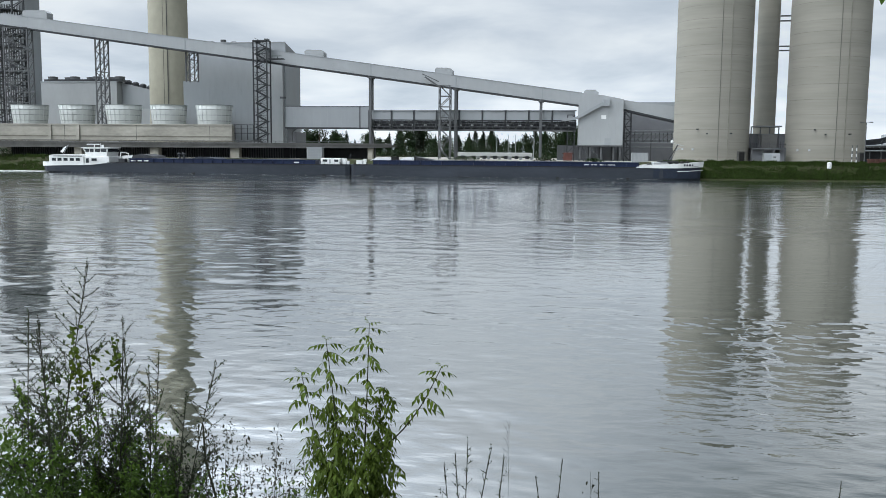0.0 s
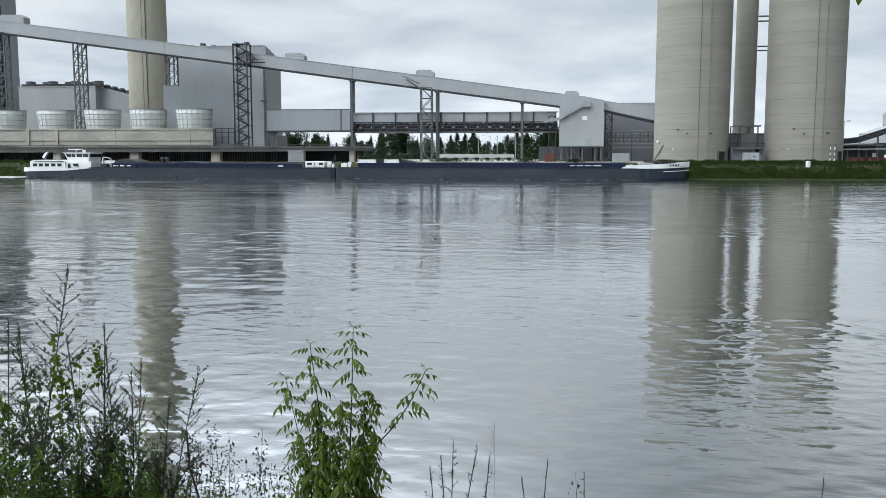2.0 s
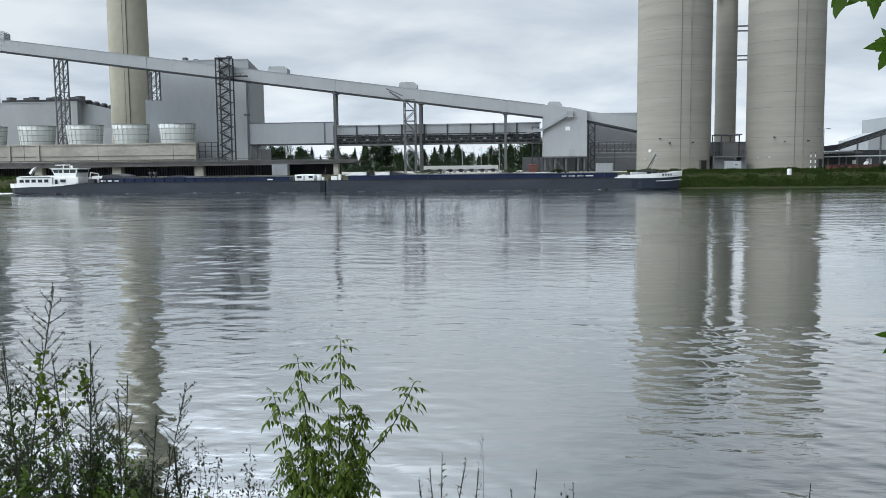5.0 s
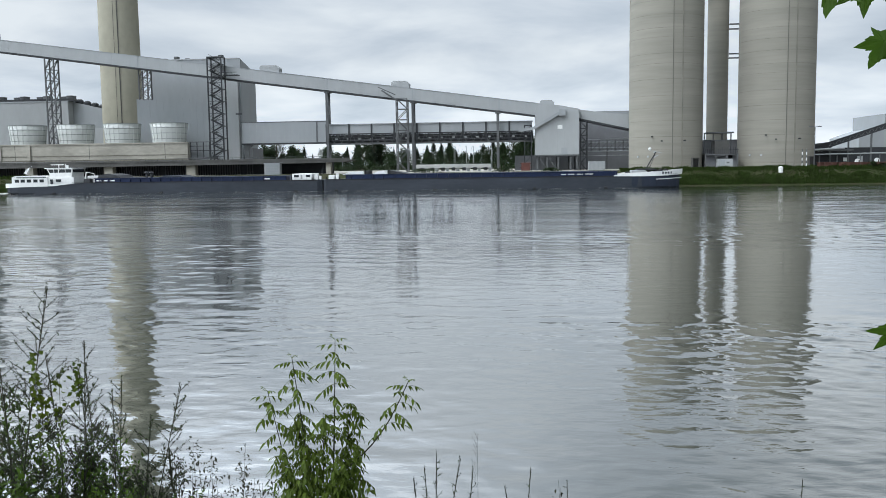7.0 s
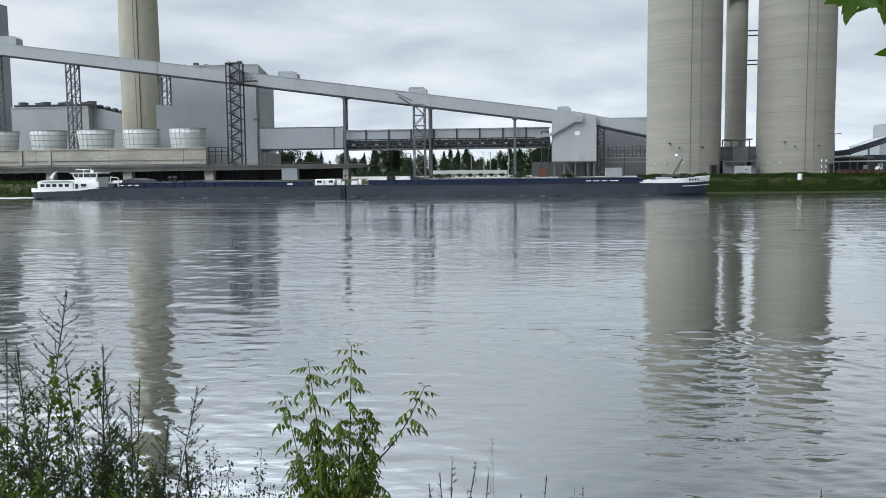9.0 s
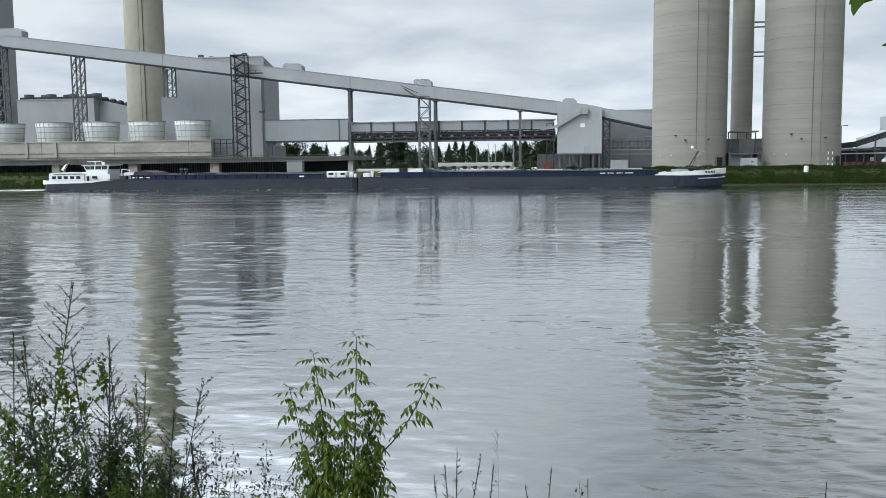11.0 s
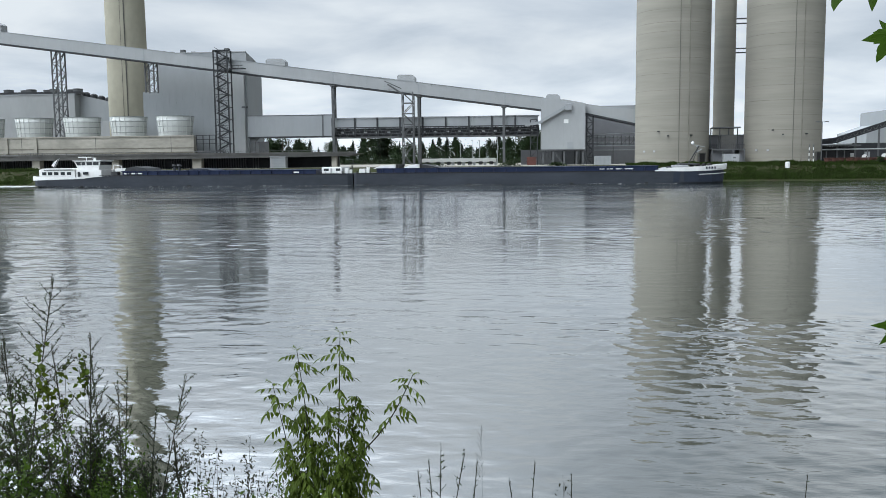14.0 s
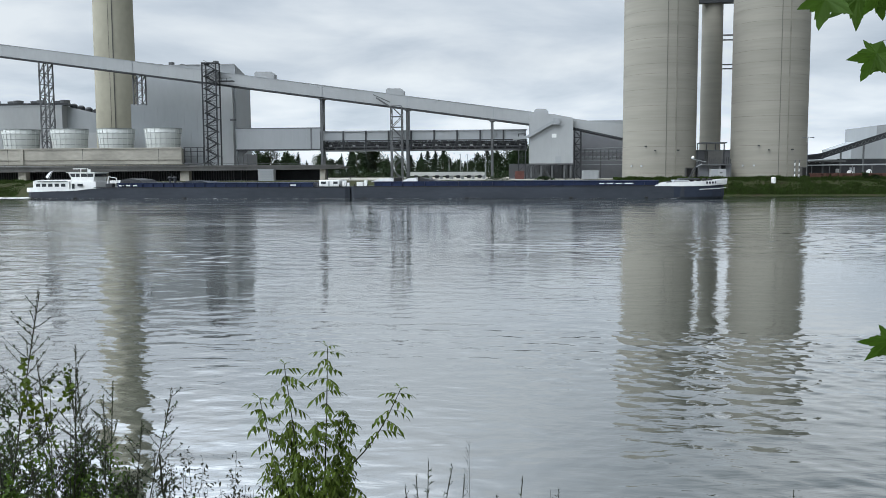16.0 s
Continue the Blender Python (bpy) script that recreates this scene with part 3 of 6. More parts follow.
def build_lower_bridge():
    b = site("closed_bridge", -79.5, 284, 0, "pale grey closed conveyor bridge leaving the boiler house", "bridge")
    part("cladding", B((-14.2, 14.4, 0, 4.5, 14.9, 21.7)), M_CLAD, b)
    part("roof_edge", B((-14.4, 14.5, -0.1, 4.6, 21.7, 21.95)), M_SEAM, b)
    part("floor_edge", B((-14.4, 14.5, -0.1, 4.6, 14.45, 14.9)), M_DSTEEL, b)
    for x in [-14 + 2.36 * k for k in range(13)]:
        part("seam", B((x, x + 0.07, -0.03, 0, 14.9, 21.7)), M_SEAML, b)
    part("bracket", prism([(-14, 14.5), (-10.5, 14.5), (-12.2, 13.2), (-12.2, 10), (-13.6, 10)], 0.5, 1.2), M_STEEL, b)
    part("end_pilaster", B((11, 11.5, -0.12, 0, 14.9, 21.7)), M_SEAM, b)
    t = site("pipe_bridge", -31.3, 284, 0, "long grey truss bridge carrying pipes and panels", "bridge")
    part("top_beam", B((-34, 34.4, 0, 0.4, 20.4, 20.75)), M_CLAD, t)
    part("floor_beam", B((-34, 34.4, -0.1, 4.5, 14.0, 14.5)), M_STEEL, t)
    part("middle_beam", B((-34, 34.4, -0.05, 0.35, 17.2, 17.6)), M_DSTEEL, t)
    for k in range(9):
        x = -34 + 7.55 * k
        part("panel", B((x + 0.4, x + 7.6, 0.3, 0.6, 17.55, 20.4)), M_CLAD, t, "pale grey side panel")
        part("post", B((x, x + 0.5, -0.1, 0.5, 14.2, 20.7)), M_DSTEEL, t)
    for k in range(28):
        x = -33.6 + 2.43 * k
        part("brace", bars([((x, 0, 14.5), (x + 1.2, 0, 17.2)), ((x + 1.2, 0, 17.2), (x + 2.4, 0, 14.5))], 0.13), M_STEEL, t)
    for y, z, r in ((1.0, 15.2, 0.5), (2.0, 16.2, 0.6), (3.0, 15.3, 0.7), (1.6, 16.9, 0.35)):
        part("pipe", bars([((-33.5, y, z), (34, y, z), r)], n=8), M_DSTEEL, t)
    part("rear_wall", B((-34, 34.4, 4.1, 4.3, 14.5, 17.3)), M_DSTEEL, t)
    for k in range(17):
        x = -31 + 3.9 * k
        part("pipe_clip", B((x, x + 0.9, 0.5, 0.8, 15.6, 16.1)), M_CLADL, t)


build_lower_bridge()


def build_boiler_house():
    b = site("boiler_house", 0, 297, 4.6, "large windowless grey-clad boiler house", "building")
    part("lower_block", B((-135.8, -97.9, 0, 16.8, 0, 26.8)), M_CLAD, b)
    bm = prism([(-130.1, 26.8), (-97.9, 26.8), (-97.9, 39.9), (-130.1, 40.1)], 0.05, 16.8)
    for v in bm.verts:
        if v.co.y > 5 and v.co.z > 30:
            v.co.z -= 3.4
    part("upper_block", bm, M_CLAD, b)
    part("pilaster_block", B((-103.4, -98.6, -1.4, 0, 0, 36.0)), M_CLADL, b)
    for k in range(16):
        x = -135.8 + 2.4 * k
        part("wall_seam", B((x, x + 0.06, -0.03, 0, 0.1, 26.7)), M_SEAML, b)
    part("roof_curb", B((-130.2, -98, -0.1, 0.3, 39.9, 40.2)), M_CLADL, b)
    for x, h in ((-129, 1.0), (-126.2, 0.7), (-122, 1.3), (-118, 0.6), (-106, 1.5)):
        part("roof_vent", B((x, x + 1.4, 1, 3, 40, 40 + h, 0.08)), M_STEEL, b)
    part("louvre", B((-99.6, -97.4, -1.5, -1.4, 20.5, 21.2)), M_SEAM, b)
    part("low_annex", B((-97.9, -95.0, 2, 14, 0, 9.0)), M_CLADD, b)
    s = site("stair_tower", -100.3, 279.6, 4.6, "dark open steel stair tower with zigzag flights", "stairs")
    rows = [((x, y, 0), (x, y, 38.3), 0.38) for x in (-2.3, 2.3) for y in (-1.8, 1.8)]
    for r in rows:
        part("post", bars([r]), M_DSTEEL, s)
    n = 19
    for k in range(n):
        z = 38.0 * k / n
        h = 38.0 / n
        a, c = ((-1.8, 1.8) if k % 2 else (1.8, -1.8))
        bm = bars([((a, -0.9, z + 0.1), (c, -0.9, z + h), 0.42)])
        part("flight", bm, M_DSTEEL, s)
        part("landing", B((c - 0.9 if c > 0 else c - 0.6, c + 0.6 if c > 0 else c + 0.9, -1.8, 1.8, z + h - 0.12, z + h + 0.06)), M_STEEL, s)
        part("rail", bars([((a, -1.85, z + 1.2), (c, -1.85, z + h + 1.1), 0.12), ((-2.3, -1.85, z + h), (2.3, -1.85, z + h), 0.14)]), M_DSTEEL, s)
        part("mesh_guard", bars([((a, 1.8, z), (c, 1.8, z + h), 0.12)]), M_DSTEEL, s)
    part("roof", B((-2.5, 2.5, -2.1, 2.1, 38.2, 38.4)), M_STEEL, s)
    part("bridge", B((2.3, 7.5, -0.5, 1.2, 32.3, 32.6), (2.3, 7, -0.5, -0.4, 33.3, 33.45), (3.6, 3.75, -0.5, -0.4, 32.6, 33.3), (5.4, 5.55, -0.5, -0.4, 32.6, 33.3)), M_DSTEEL, s, "dark walkway to the gallery")


build_boiler_house()


def build_chimney():
    c = site("chimney", -157.6, 332, 4.6, "tall tapering beige concrete chimney", "chimney")
    part("shaft", lathe(bmesh.new(), [(7.85, 0), (7.85, 0.03), (7.7, 15), (7.55, 55), (7.1, 110), (6.45, 189.97), (6.45, 190)], 64), M_CHIM, c).data.shade_smooth()
    for a, w in ((0.38, 0.35), (0.18, 0.12)):
        part("ladder_duct", bars([((7.8 * math.sin(a), -7.8 * math.cos(a), 0), (7.52 * math.sin(a), -7.52 * math.cos(a), 62), w), ((7.52 * math.sin(a), -7.52 * math.cos(a), 62), (6.5 * math.sin(a), -6.5 * math.cos(a), 188), w)]), M_DARKCONC, c)


build_chimney()


def build_left_plant():
    b = site("turbine_hall", 0, 340, 4.6, "low pale grey hall with round roof fans", "building")
    part("wall", B((-218.2, -184.5, 0, 30, 0, 30.1)), M_CLADL, b)
    part("wing", prism([(-184.5, 0), (-168, 0), (-168, 26.2), (-184.5, 30.0)], 4, 30), M_CLAD, b)
    part("annex", B((-176.5, -168, -2, 4, 8, 19)), M_CLADL, b)
    # dark slab drawn in for the shaded gap beside the annex
    part("annex_shade", B((-168.0, -166.5, -2, 4, 0, 20)), M_DSTEEL, b)
    part("roof_edge", B((-218.4, -184.3, -0.2, 0.4, 29.8, 30.3)), M_CLAD, b)
    for k in range(7):
        x = -214.5 + 5.0 * k
        part("roof_fan", lathe(bmesh.new(), [(2.3, 30.1), (2.3, 31.0), (1.9, 31.2), (1.9, 31.9), (2.0, 32.4), (0.5, 32.6)], 20, x, 3 + (k % 2) * 4), M_STEEL, b, "grey roof fan")
        part("fan_guard", B((x - 2.6, x + 2.6, 0.4, 0.5, 30.3, 31.2)), M_DSTEEL, b)
    for k in range(5):
        x = -182.5 + 3.2 * k
        part("roof_fan", lathe(bmesh.new(), [(1.5, 25.5), (1.5, 30.6 - 0.75 * k), (0.8, 31.2 - 0.75 * k)], 14, x, 6), M_DSTEEL, b)
    t = site("high_tower_building", -235.0, 344, 4.6, "high grey-clad tower building beyond the gallery", "building")
    part("body", B((-6.2, 6.0, 0, 14, 0, 75)), M_CLAD, t)
    part("corner_strip", B((5.5, 6.05, -0.05, 0, 0, 75)), M_SEAM, t)
    t = site("steel_boiler_frame", -200, 305, 4.6, "dense dark steel frame tower full of pipes", "tower")
    for i, r in enumerate(lattice(-14, -4.2, -3, 4, 0, 58, 4.2, 0.55, 0.35)):
        part("post" if i < 4 else "brace", bars([r]), M_DSTEEL, t)
    for k in range(12):
        part("platform", B((-14.3, -3.9, -3.3, 4.3, 4.6 * k + 3, 4.6 * k + 3.25)), M_DSTEEL, t)
        part("pipe", bars([((-13 + 0.75 * k, -2 + 0.4 * k, 0), (-13 + 0.75 * k, -2 + 0.4 * k, 56), 0.5)], n=8), M_STEEL, t)
    # concrete terrace with the fan drums
    c = site("cooling_terrace", 0, 268, 0, "long weathered beige concrete cooling cell block", "terrace")
    bm = B((-260, -106.4, 0, 27, 9.9, 15.1))
    for v in bm.verts:
        if v.co.y > 5 and v.co.x > -200:
            v.co.x -= 9.5
    part("block", bm, M_CONC, c)
    part("parapet", B((-260, -106.2, -0.25, 0.3, 14.85, 15.25)), M_CONC, c)
    part("ledge", B((-260, -106.2, -0.12, 0, 11.2, 11.4)), M_STAIN, c)
    part("drip_edge", B((-260, -106.2, -0.2, -0.002, 9.6, 9.95)), M_STAIN, c)
    for k in range(6):
        x = -240 + 25.2 * k
        part("joint", B((x, x + 0.12, -0.03, 0, 9.95, 14.85)), M_DARKCONC, c)
    for x in (-170.0, -160.0):
        part("pilaster", B((x, x + 1.1, -0.5, 0, 9.9, 14.9)), M_CONC, c)
    part("side_platform", B((-106.4, -99.5, 1, 8, 9.9, 10.3)), M_STEEL, c)
    for x in (-105.9, -103.8, -101.7, -99.7):
        part("rail_post", bars([((x, 1.2, 10.3), (x, 1.2, 15.2))], 0.22), M_DSTEEL, c)
    for z in (12.4, 13.8, 15.1):
        part("rail", B((-106.2, -99.6, 1.1, 1.3, z, z + 0.18)), M_DSTEEL, c)
    rng = random.Random(5)
    for u in (-187.5, -169.6, -152.3, -135.8, -119.4):
        d = site("fan_drum", u, 285, 15.1, "white flared fan drum with horizontal bands", "fan drum", "cooling fan drums")
        part("shell", lathe(bmesh.new(), [(5.4, 0), (5.5, 1.5), (5.8, 4.4), (6.1, 7.0), (5.9, 7.0), (5.3, 1.0)], 48, caps=False), M_DRUM, d).data.shade_smooth()
        for z, r in ((1.6, 5.53), (3.5, 5.72), (5.3, 5.91), (6.9, 6.12)):
            part("band", lathe(bmesh.new(), [(r - 0.1, z), (r + 0.1, z + 0.02), (r + 0.1, z + 0.16), (r - 0.1, z + 0.18)], 48, caps=False), M_DBAND, d)
        for k in range(22):
            a = 2 * math.pi * (k + 0.3) / 22
            part("rib", bars([((5.48 * math.cos(a), 5.48 * math.sin(a), 0), (6.15 * math.cos(a), 6.15 * math.sin(a), 6.9))], 0.11), M_DRUM, d)
        part("fan_floor", lathe(bmesh.new(), [(5.3, 1.0), (5.3, 1.2)], 32), M_DSTEEL, d)
    # quay deck on columns
    q = site("quay_deck", 0, 262, 0, "dark concrete quay deck on heavy columns", "deck")
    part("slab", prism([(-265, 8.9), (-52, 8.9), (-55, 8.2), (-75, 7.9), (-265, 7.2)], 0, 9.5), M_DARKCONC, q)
    part("kerb", B((-265, -53, -0.2, 0.35, 8.9, 9.45)), M_DARKCONC, q)
    part("guard_rail", B((-265, -53.5, 0.05, 0.15, 9.9, 10.0)), M_STEEL, q)
    for k in range(52):
        x = -262 + 4 * k
        part("rail_post", B((x, x + 0.1, 0.05, 0.15, 9.4, 10.0)), M_STEEL, q)
    for x, w in ((-183.5, 1.4), (-157, 1.3), (-130.8, 1.5), (-103.8, 1.5), (-78.5, 1.2), (-60.0, 0.8)):
        part("column", B((x - w, x + w, 1.2, 3.6, 4.3, 8.1, 0.12)), M_CONC, q)
    # near-black wall colour holds the shade of the recess under the deck
    part("back_wall", B((-265, -60, 8.6, 9.3, 4.4, 8.2)), M_DSTEEL, q, "recessed wall coloured dark for the shade under the deck")
    for k in range(170):
        x = -225 + 0.82 * k
        if k % 33 not in (0, 1):
            part("grille_bar", B((x, x + 0.3, 8.2, 8.5, 4.5, 8.1)), M_STEEL, q)
    h = site("kiosk", -76.5, 258.8, 4.6, "small pale metal kiosk under the quay deck", "kiosk")
    part("body", B((-2.4, 2.4, 0, 2.6, 0, 3.4, 0.05)), M_CLADL, h)
    part("roof", B((-2.6, 2.6, -0.2, 2.8, 3.4, 3.6)), M_CLAD, h)
    for k in range(6):
        part("shutter_slat", B((-2.0, 2.0, -0.06, 0, 0.3 + 0.48 * k, 0.7 + 0.48 * k)), M_CLAD, h)
    s = site("grey_shed", -70.0, 274, 4.6, "low concrete shed behind the quay deck", "shed")
    part("body", B((-9, 5.5, 0, 6, 0, 4.0)), M_DARKCONC, s)
    part("roof", B((-9.4, 6, -0.4, 6.4, 4.0, 4.35)), M_DSTEEL, s)


build_left_plant()


def build_transfer_house():
    t = site("transfer_house", 0, 280, 4.6, "pale grey clad transfer house on steel legs", "building")
    part("cladding", prism([(3.7, 5.0), (17.6, 5.0), (17.6, 19.4), (11.5, 20.6), (3.7, 21.5)], 0, 13), M_CLADL, t)
    part("base_beam", B((3.5, 17.8, -0.1, 13.1, 4.6, 5.0)), M_STEEL, t)
    for k in range(6):
        x = 3.8 + 2.3 * k
        part("seam", B((x, x + 0.06, -0.03, 0, 5.05, 19.0)), M_SEAML, t)
    for x in (4.3, 7.5, 11.0, 14.9, 16.9):
        for y in (0.6, 12):
            part("leg", B((x - 0.28, x + 0.28, y - 0.28, y + 0.28, 0, 4.7)), M_STEEL, t)
    part("brace", bars([((7.5, 0.6, 0.2), (5, 0.6, 4.5)), ((7.5, 0.6, 4.5), (10.8, 0.6, 0.2))], 0.3), M_STEEL, t)
    part("hatch", B((10.8, 12.3, -0.1, 0, 13.2, 14.4)), M_WHITE, t, "pale wall hatch")
    part("small_door", B((12.0, 13.9, -0.08, 0, 5.1, 7.2)), M_CLAD, t)
    part("chute", bars([((-1.5, -0.6, 12.9), (3.0, -0.6, 13.4), 0.9), ((3.0, -0.6, 13.4), (11.6, -0.6, 18.3), 0.9)]), M_CLAD, t, "diagonal duct")
    part("chute_head", B((11.2, 13.3, -1.3, 0, 17.2, 19.3, 0.1)), M_CLAD, t)
    part("machine", B((-0.8, 2.0, -1, 2, 0.0, 2.6, 0.1), (-1.2, 2.4, -1.2, -0.8, 1.0, 1.25), (-1.2, 2.4, -1.2, -0.8, 2.2, 2.4)), M_ORANGE, t, "faded red machine frame")
    for i, r in enumerate(lattice(0.3, 2.5, 0, 3, 0, 14.5, 2.6, 0.3, 0.14)):
        part("stair_post" if i < 4 else "stair_brace", bars([r]), M_DSTEEL, t)
    for i, r in enumerate(lattice(18.2, 20.2, 1, 4, 0, 15.5, 2.2, 0.3, 0.16)):
        part("ladder_post" if i < 4 else "ladder_brace", bars([r]), M_DSTEEL, t)
    g = site("bunker_gallery", 0, 283, 4.6, "grey gallery sloping down behind the silo", "conveyor")
    part("cladding", prism([(17.6, 16.6), (40, 11.6), (40, 16.8), (24, 18.4), (17.6, 19.4)], 0, 5), M_CLADL, g)
    part("underside", prism([(17.6, 16.0), (40, 11.0), (40, 11.6), (17.6, 16.6)], -0.1, 5.1), M_DSTEEL, g)
    r = site("bunker_building", 0, 300, 4.6, "dark grey bunker building with flat roof", "building")
    part("body", B((18.5, 46, 0, 25, 0, 18.4)), M_CLADD, r)
    part("roof_band", B((22.5, 46, -0.3, 1, 17.8, 19.6)), M_CLAD, r)
    p = site("pipe_rack", 0, 290, 4.6, "dark pipe rack beside the transfer house", "pipe rack")
    for k in range(7):
        x = 19.5 + 2.6 * k
        part("post", bars([((x, 0, 0 if k % 3 == 0 else 6), (x, 0, 9.6))], 0.3), M_STEEL, p)
        part("cross_brace", bars([((x, 0, 6.2), (x + 2.6, 0, 8.8)), ((x + 1.3, 0, 6.2), (x + 1.3, 0, 9.2))], 0.16), M_STEEL, p)
    for z, y, w in ((6.0, 0, 0.4), (8.9, 0.2, 0.45), (9.7, 0, 0.3), (7.0, 0.8, 0.6), (4.6, 0.4, 0.3)):
        part("pipe", bars([((18.5, y, z), (37.5, y, z + (0.5 if z > 9 else 0)), w)], n=8), M_CLAD, p)
    c = site("site_container", 21.5, 262, 4.6, "pale grey site container on the bank top", "container")
    part("body", B((-2.2, 2.6, 0, 2.4, 0, 2.7, 0.04)), M_CLADL, c)
    for k in range(12):
        part("rib", B((-2.1 + 0.39 * k, -1.95 + 0.39 * k, -0.06, 0, 0.1, 2.6)), M_CLAD, c)
    l = site("low_wall_block", 0, 297, 4.6, "low dark wall behind the transfer house", "wall")
    part("wall", B((-3, 18.5, 0, 1, 0, 5.0)), M_CLADD, l)
    w = site("white_trailer", -24, 300, 4.6, "long low white trailer row beside the trees", "trailer")
    part("body", B((-13.5, 12.5, 0, 2.5, 1.1, 2.4, 0.1)), M_WHITE, w)
    for k in range(7):
        x = -12 + 3.7 * k
        # solid dark blocks paint the shade within the openings
        part("opening", B((x, x + 1.3, -0.05, 0.0, 0.2, 1.3)), M_DSTEEL, w)
        part("support", B((x + 1.6, x + 2.6, 0.1, 2.3, 0, 1.1)), M_CLADL, w)


build_transfer_house()


def build_right_yard():
    b = site("store_hall", 0, 320, 4.6, "pale grey store hall with sloping roof end", "building")
    part("body", prism([(124, 0), (185, 0), (185, 19.5), (136, 19), (126.5, 18.0), (126.5, 13), (118, 10.2), (118, 0)], 0, 30), M_CLAD, b)
    part("gable", B((141, 185, -6, 0, 0, 17.5)), M_CLADL, b)
    y = site("yard_conveyor", 0, 288, 4.6, "dark open steel conveyor rising beside the store hall", "conveyor")
    z = lambda u: 4.9 + max(0, u - 97) * 0.33 + max(0, min(u, 97) - 88) * 0.12
    for a, c in ((88, 97), (97, 135)):
        part("belt_frame", bars([((a, 0, z(a) + 1.6), (c, 0, z(c) + 1.6), 0.5), ((a, 0, z(a) + 0.2), (c, 0, z(c) + 0.2), 0.4), ((a, 2.5, z(a) + 0.8), (c, 2.5, z(c) + 0.8), 1.4)]), M_DSTEEL, y)
    for k in range(19):
        u = 97 + 2 * k
        part("truss_brace", bars([((u, 0, z(u) + 0.2), (u + 1, 0, z(u + 1) + 1.6)), ((u + 1, 0, z(u + 1) + 1.6), (u + 2, 0, z(u + 2) + 0.2))], 0.18), M_STEEL, y)
    for u in (97.5, 103, 110, 118):
        part("trestle", bars([((u, 0, 0), (u, 0, z(u)))], 0.45), M_STEEL, y)
    part("low_roof", B((86.5, 104, -2, 2, 5.0, 5.5)), M_STEEL, y)
    part("dark_front", B((88, 103, 3, 3.4, 0, 5.0), (103, 140, 4, 4.4, 0, 6.0)), M_DSTEEL, y, "dark shed front")
    part("long_pipe", bars([((86.5, -2, 3.9), (140, -2, 4.3), 0.4), ((86.5, -2.6, 5.2), (101, -2.6, 5.8), 0.5)], n=8), M_CLADL, y)
    for x in (90, 93.5, 99, 106, 112):
        part("pipe_post", bars([((x, -2, 0), (x, -2, 4))], 0.25), M_STEEL, y)
    part("door_panel", B((107.3, 108.9, 3.7, 3.98, 0.2, 3.2)), M_CLAD, y)
    part("arrow_sign", B((102.6, 103.8, 2.8, 2.98, 1.6, 2.8)), M_WHITE, y, "white round sign")
    w = site("sheet_pile_wall", 0, 256.6, 4.2, "rust-brown sheet pile wall along the bank", "wall")
    for k in range(45):
        x = 83.5 + 1.0 * k
        o = 0.35 if k % 2 else 0.0
        part("pile", B((x, x + 0.96, o, o + 0.25, -1.2, 1.7)), M_RUST, w)
    part("cap", B((83.4, 128.6, -0.1, 0.75, 1.7, 1.9)), M_RUST, w)
    for u in (79.4, 80.6):
        p = site("marker_pole", u, 257.2, 4.3, "grey and white banded marker pole", "pole", "marker poles")
        for k in range(7):
            part("band", lathe(bmesh.new(), [(0.14, 0.8 * k), (0.14, 0.8 * k + 0.8)], 12), M_WHITE if k % 2 else M_STEEL, p)
    l = site("street_lamp", 82.9, 257.6, 4.4, "tall slim street lamp with two heads", "street lamp")
    part("pole", lathe(bmesh.new(), [(0.16, 0), (0.09, 11.8)], 10), M_STEEL, l)
    part("arm", bars([((-0.9, 0, 11.9), (0.9, 0, 11.9))], 0.1), M_STEEL, l)
    for x in (-1.2, 1.2):
        part("lamp_head", B((x - 0.5, x + 0.5, -0.2, 0.2, 11.8, 12.05, 0.05)), M_STEEL, l)
    for u, v, z in ((72.4, 253.2, 3.2),):
        s = site("bank_marker", u, v, z, "white river marker drum on a grey post at the bank", "marker")
        part("drum", lathe(bmesh.new(), [(0.5, 0.15), (0.62, 0.2), (0.62, 1.75), (0.55, 1.85), (0.2, 1.95)], 18), M_WHITE, s)
        part("collar", lathe(bmesh.new(), [(0.42, -0.25), (0.42, 0.15)], 14), M_STEEL, s, "dark grey collar")
        part("post", lathe(bmesh.new(), [(0.3, -2.4), (0.3, -0.25)], 12), M_CLADL, s)
    for u, z in ((96.0, 6.2), (101.4, 6.4)):
        s = site("round_sign", u, 261, 4.6, "round white sign with a dark side mark on a thin post", "sign", "round yard signs")
        bm = bmesh.new()
        bmesh.ops.create_cone(bm, cap_ends=True, segments=24, radius1=0.8, radius2=0.8, depth=0.08, matrix=Matrix.Translation((0, -0.1, z - 4.6)) @ Matrix.Rotation(radians(90), 4, "X"))
        part("disc", bm, M_WHITE, s)
        part("mark", B((0.3, 0.62, -0.16, -0.145, z - 4.95, z - 4.25)), M_BLACK, s, "dark bar")
        part("post", bars([((0, 0, 0), (0, 0, z - 4.0))], 0.12), M_STEEL, s)


build_right_yard()
for u, v, h in ((-21.7, 330, 9), (-19, 331, 9), (-26, 329, 9), (-48, 332, 8), (-12, 328, 10)):
    l = site("light_pole", u, v, 4.6, "thin pale light pole beside the trees", "pole", "yard light poles")
    part("pole", lathe(bmesh.new(), [(0.14, 0), (0.09, h)], 8), M_CLADL, l)
    part("head", B((-0.5, 0.2, -0.12, 0.12, h, h + 0.15)), M_CLADL, l)


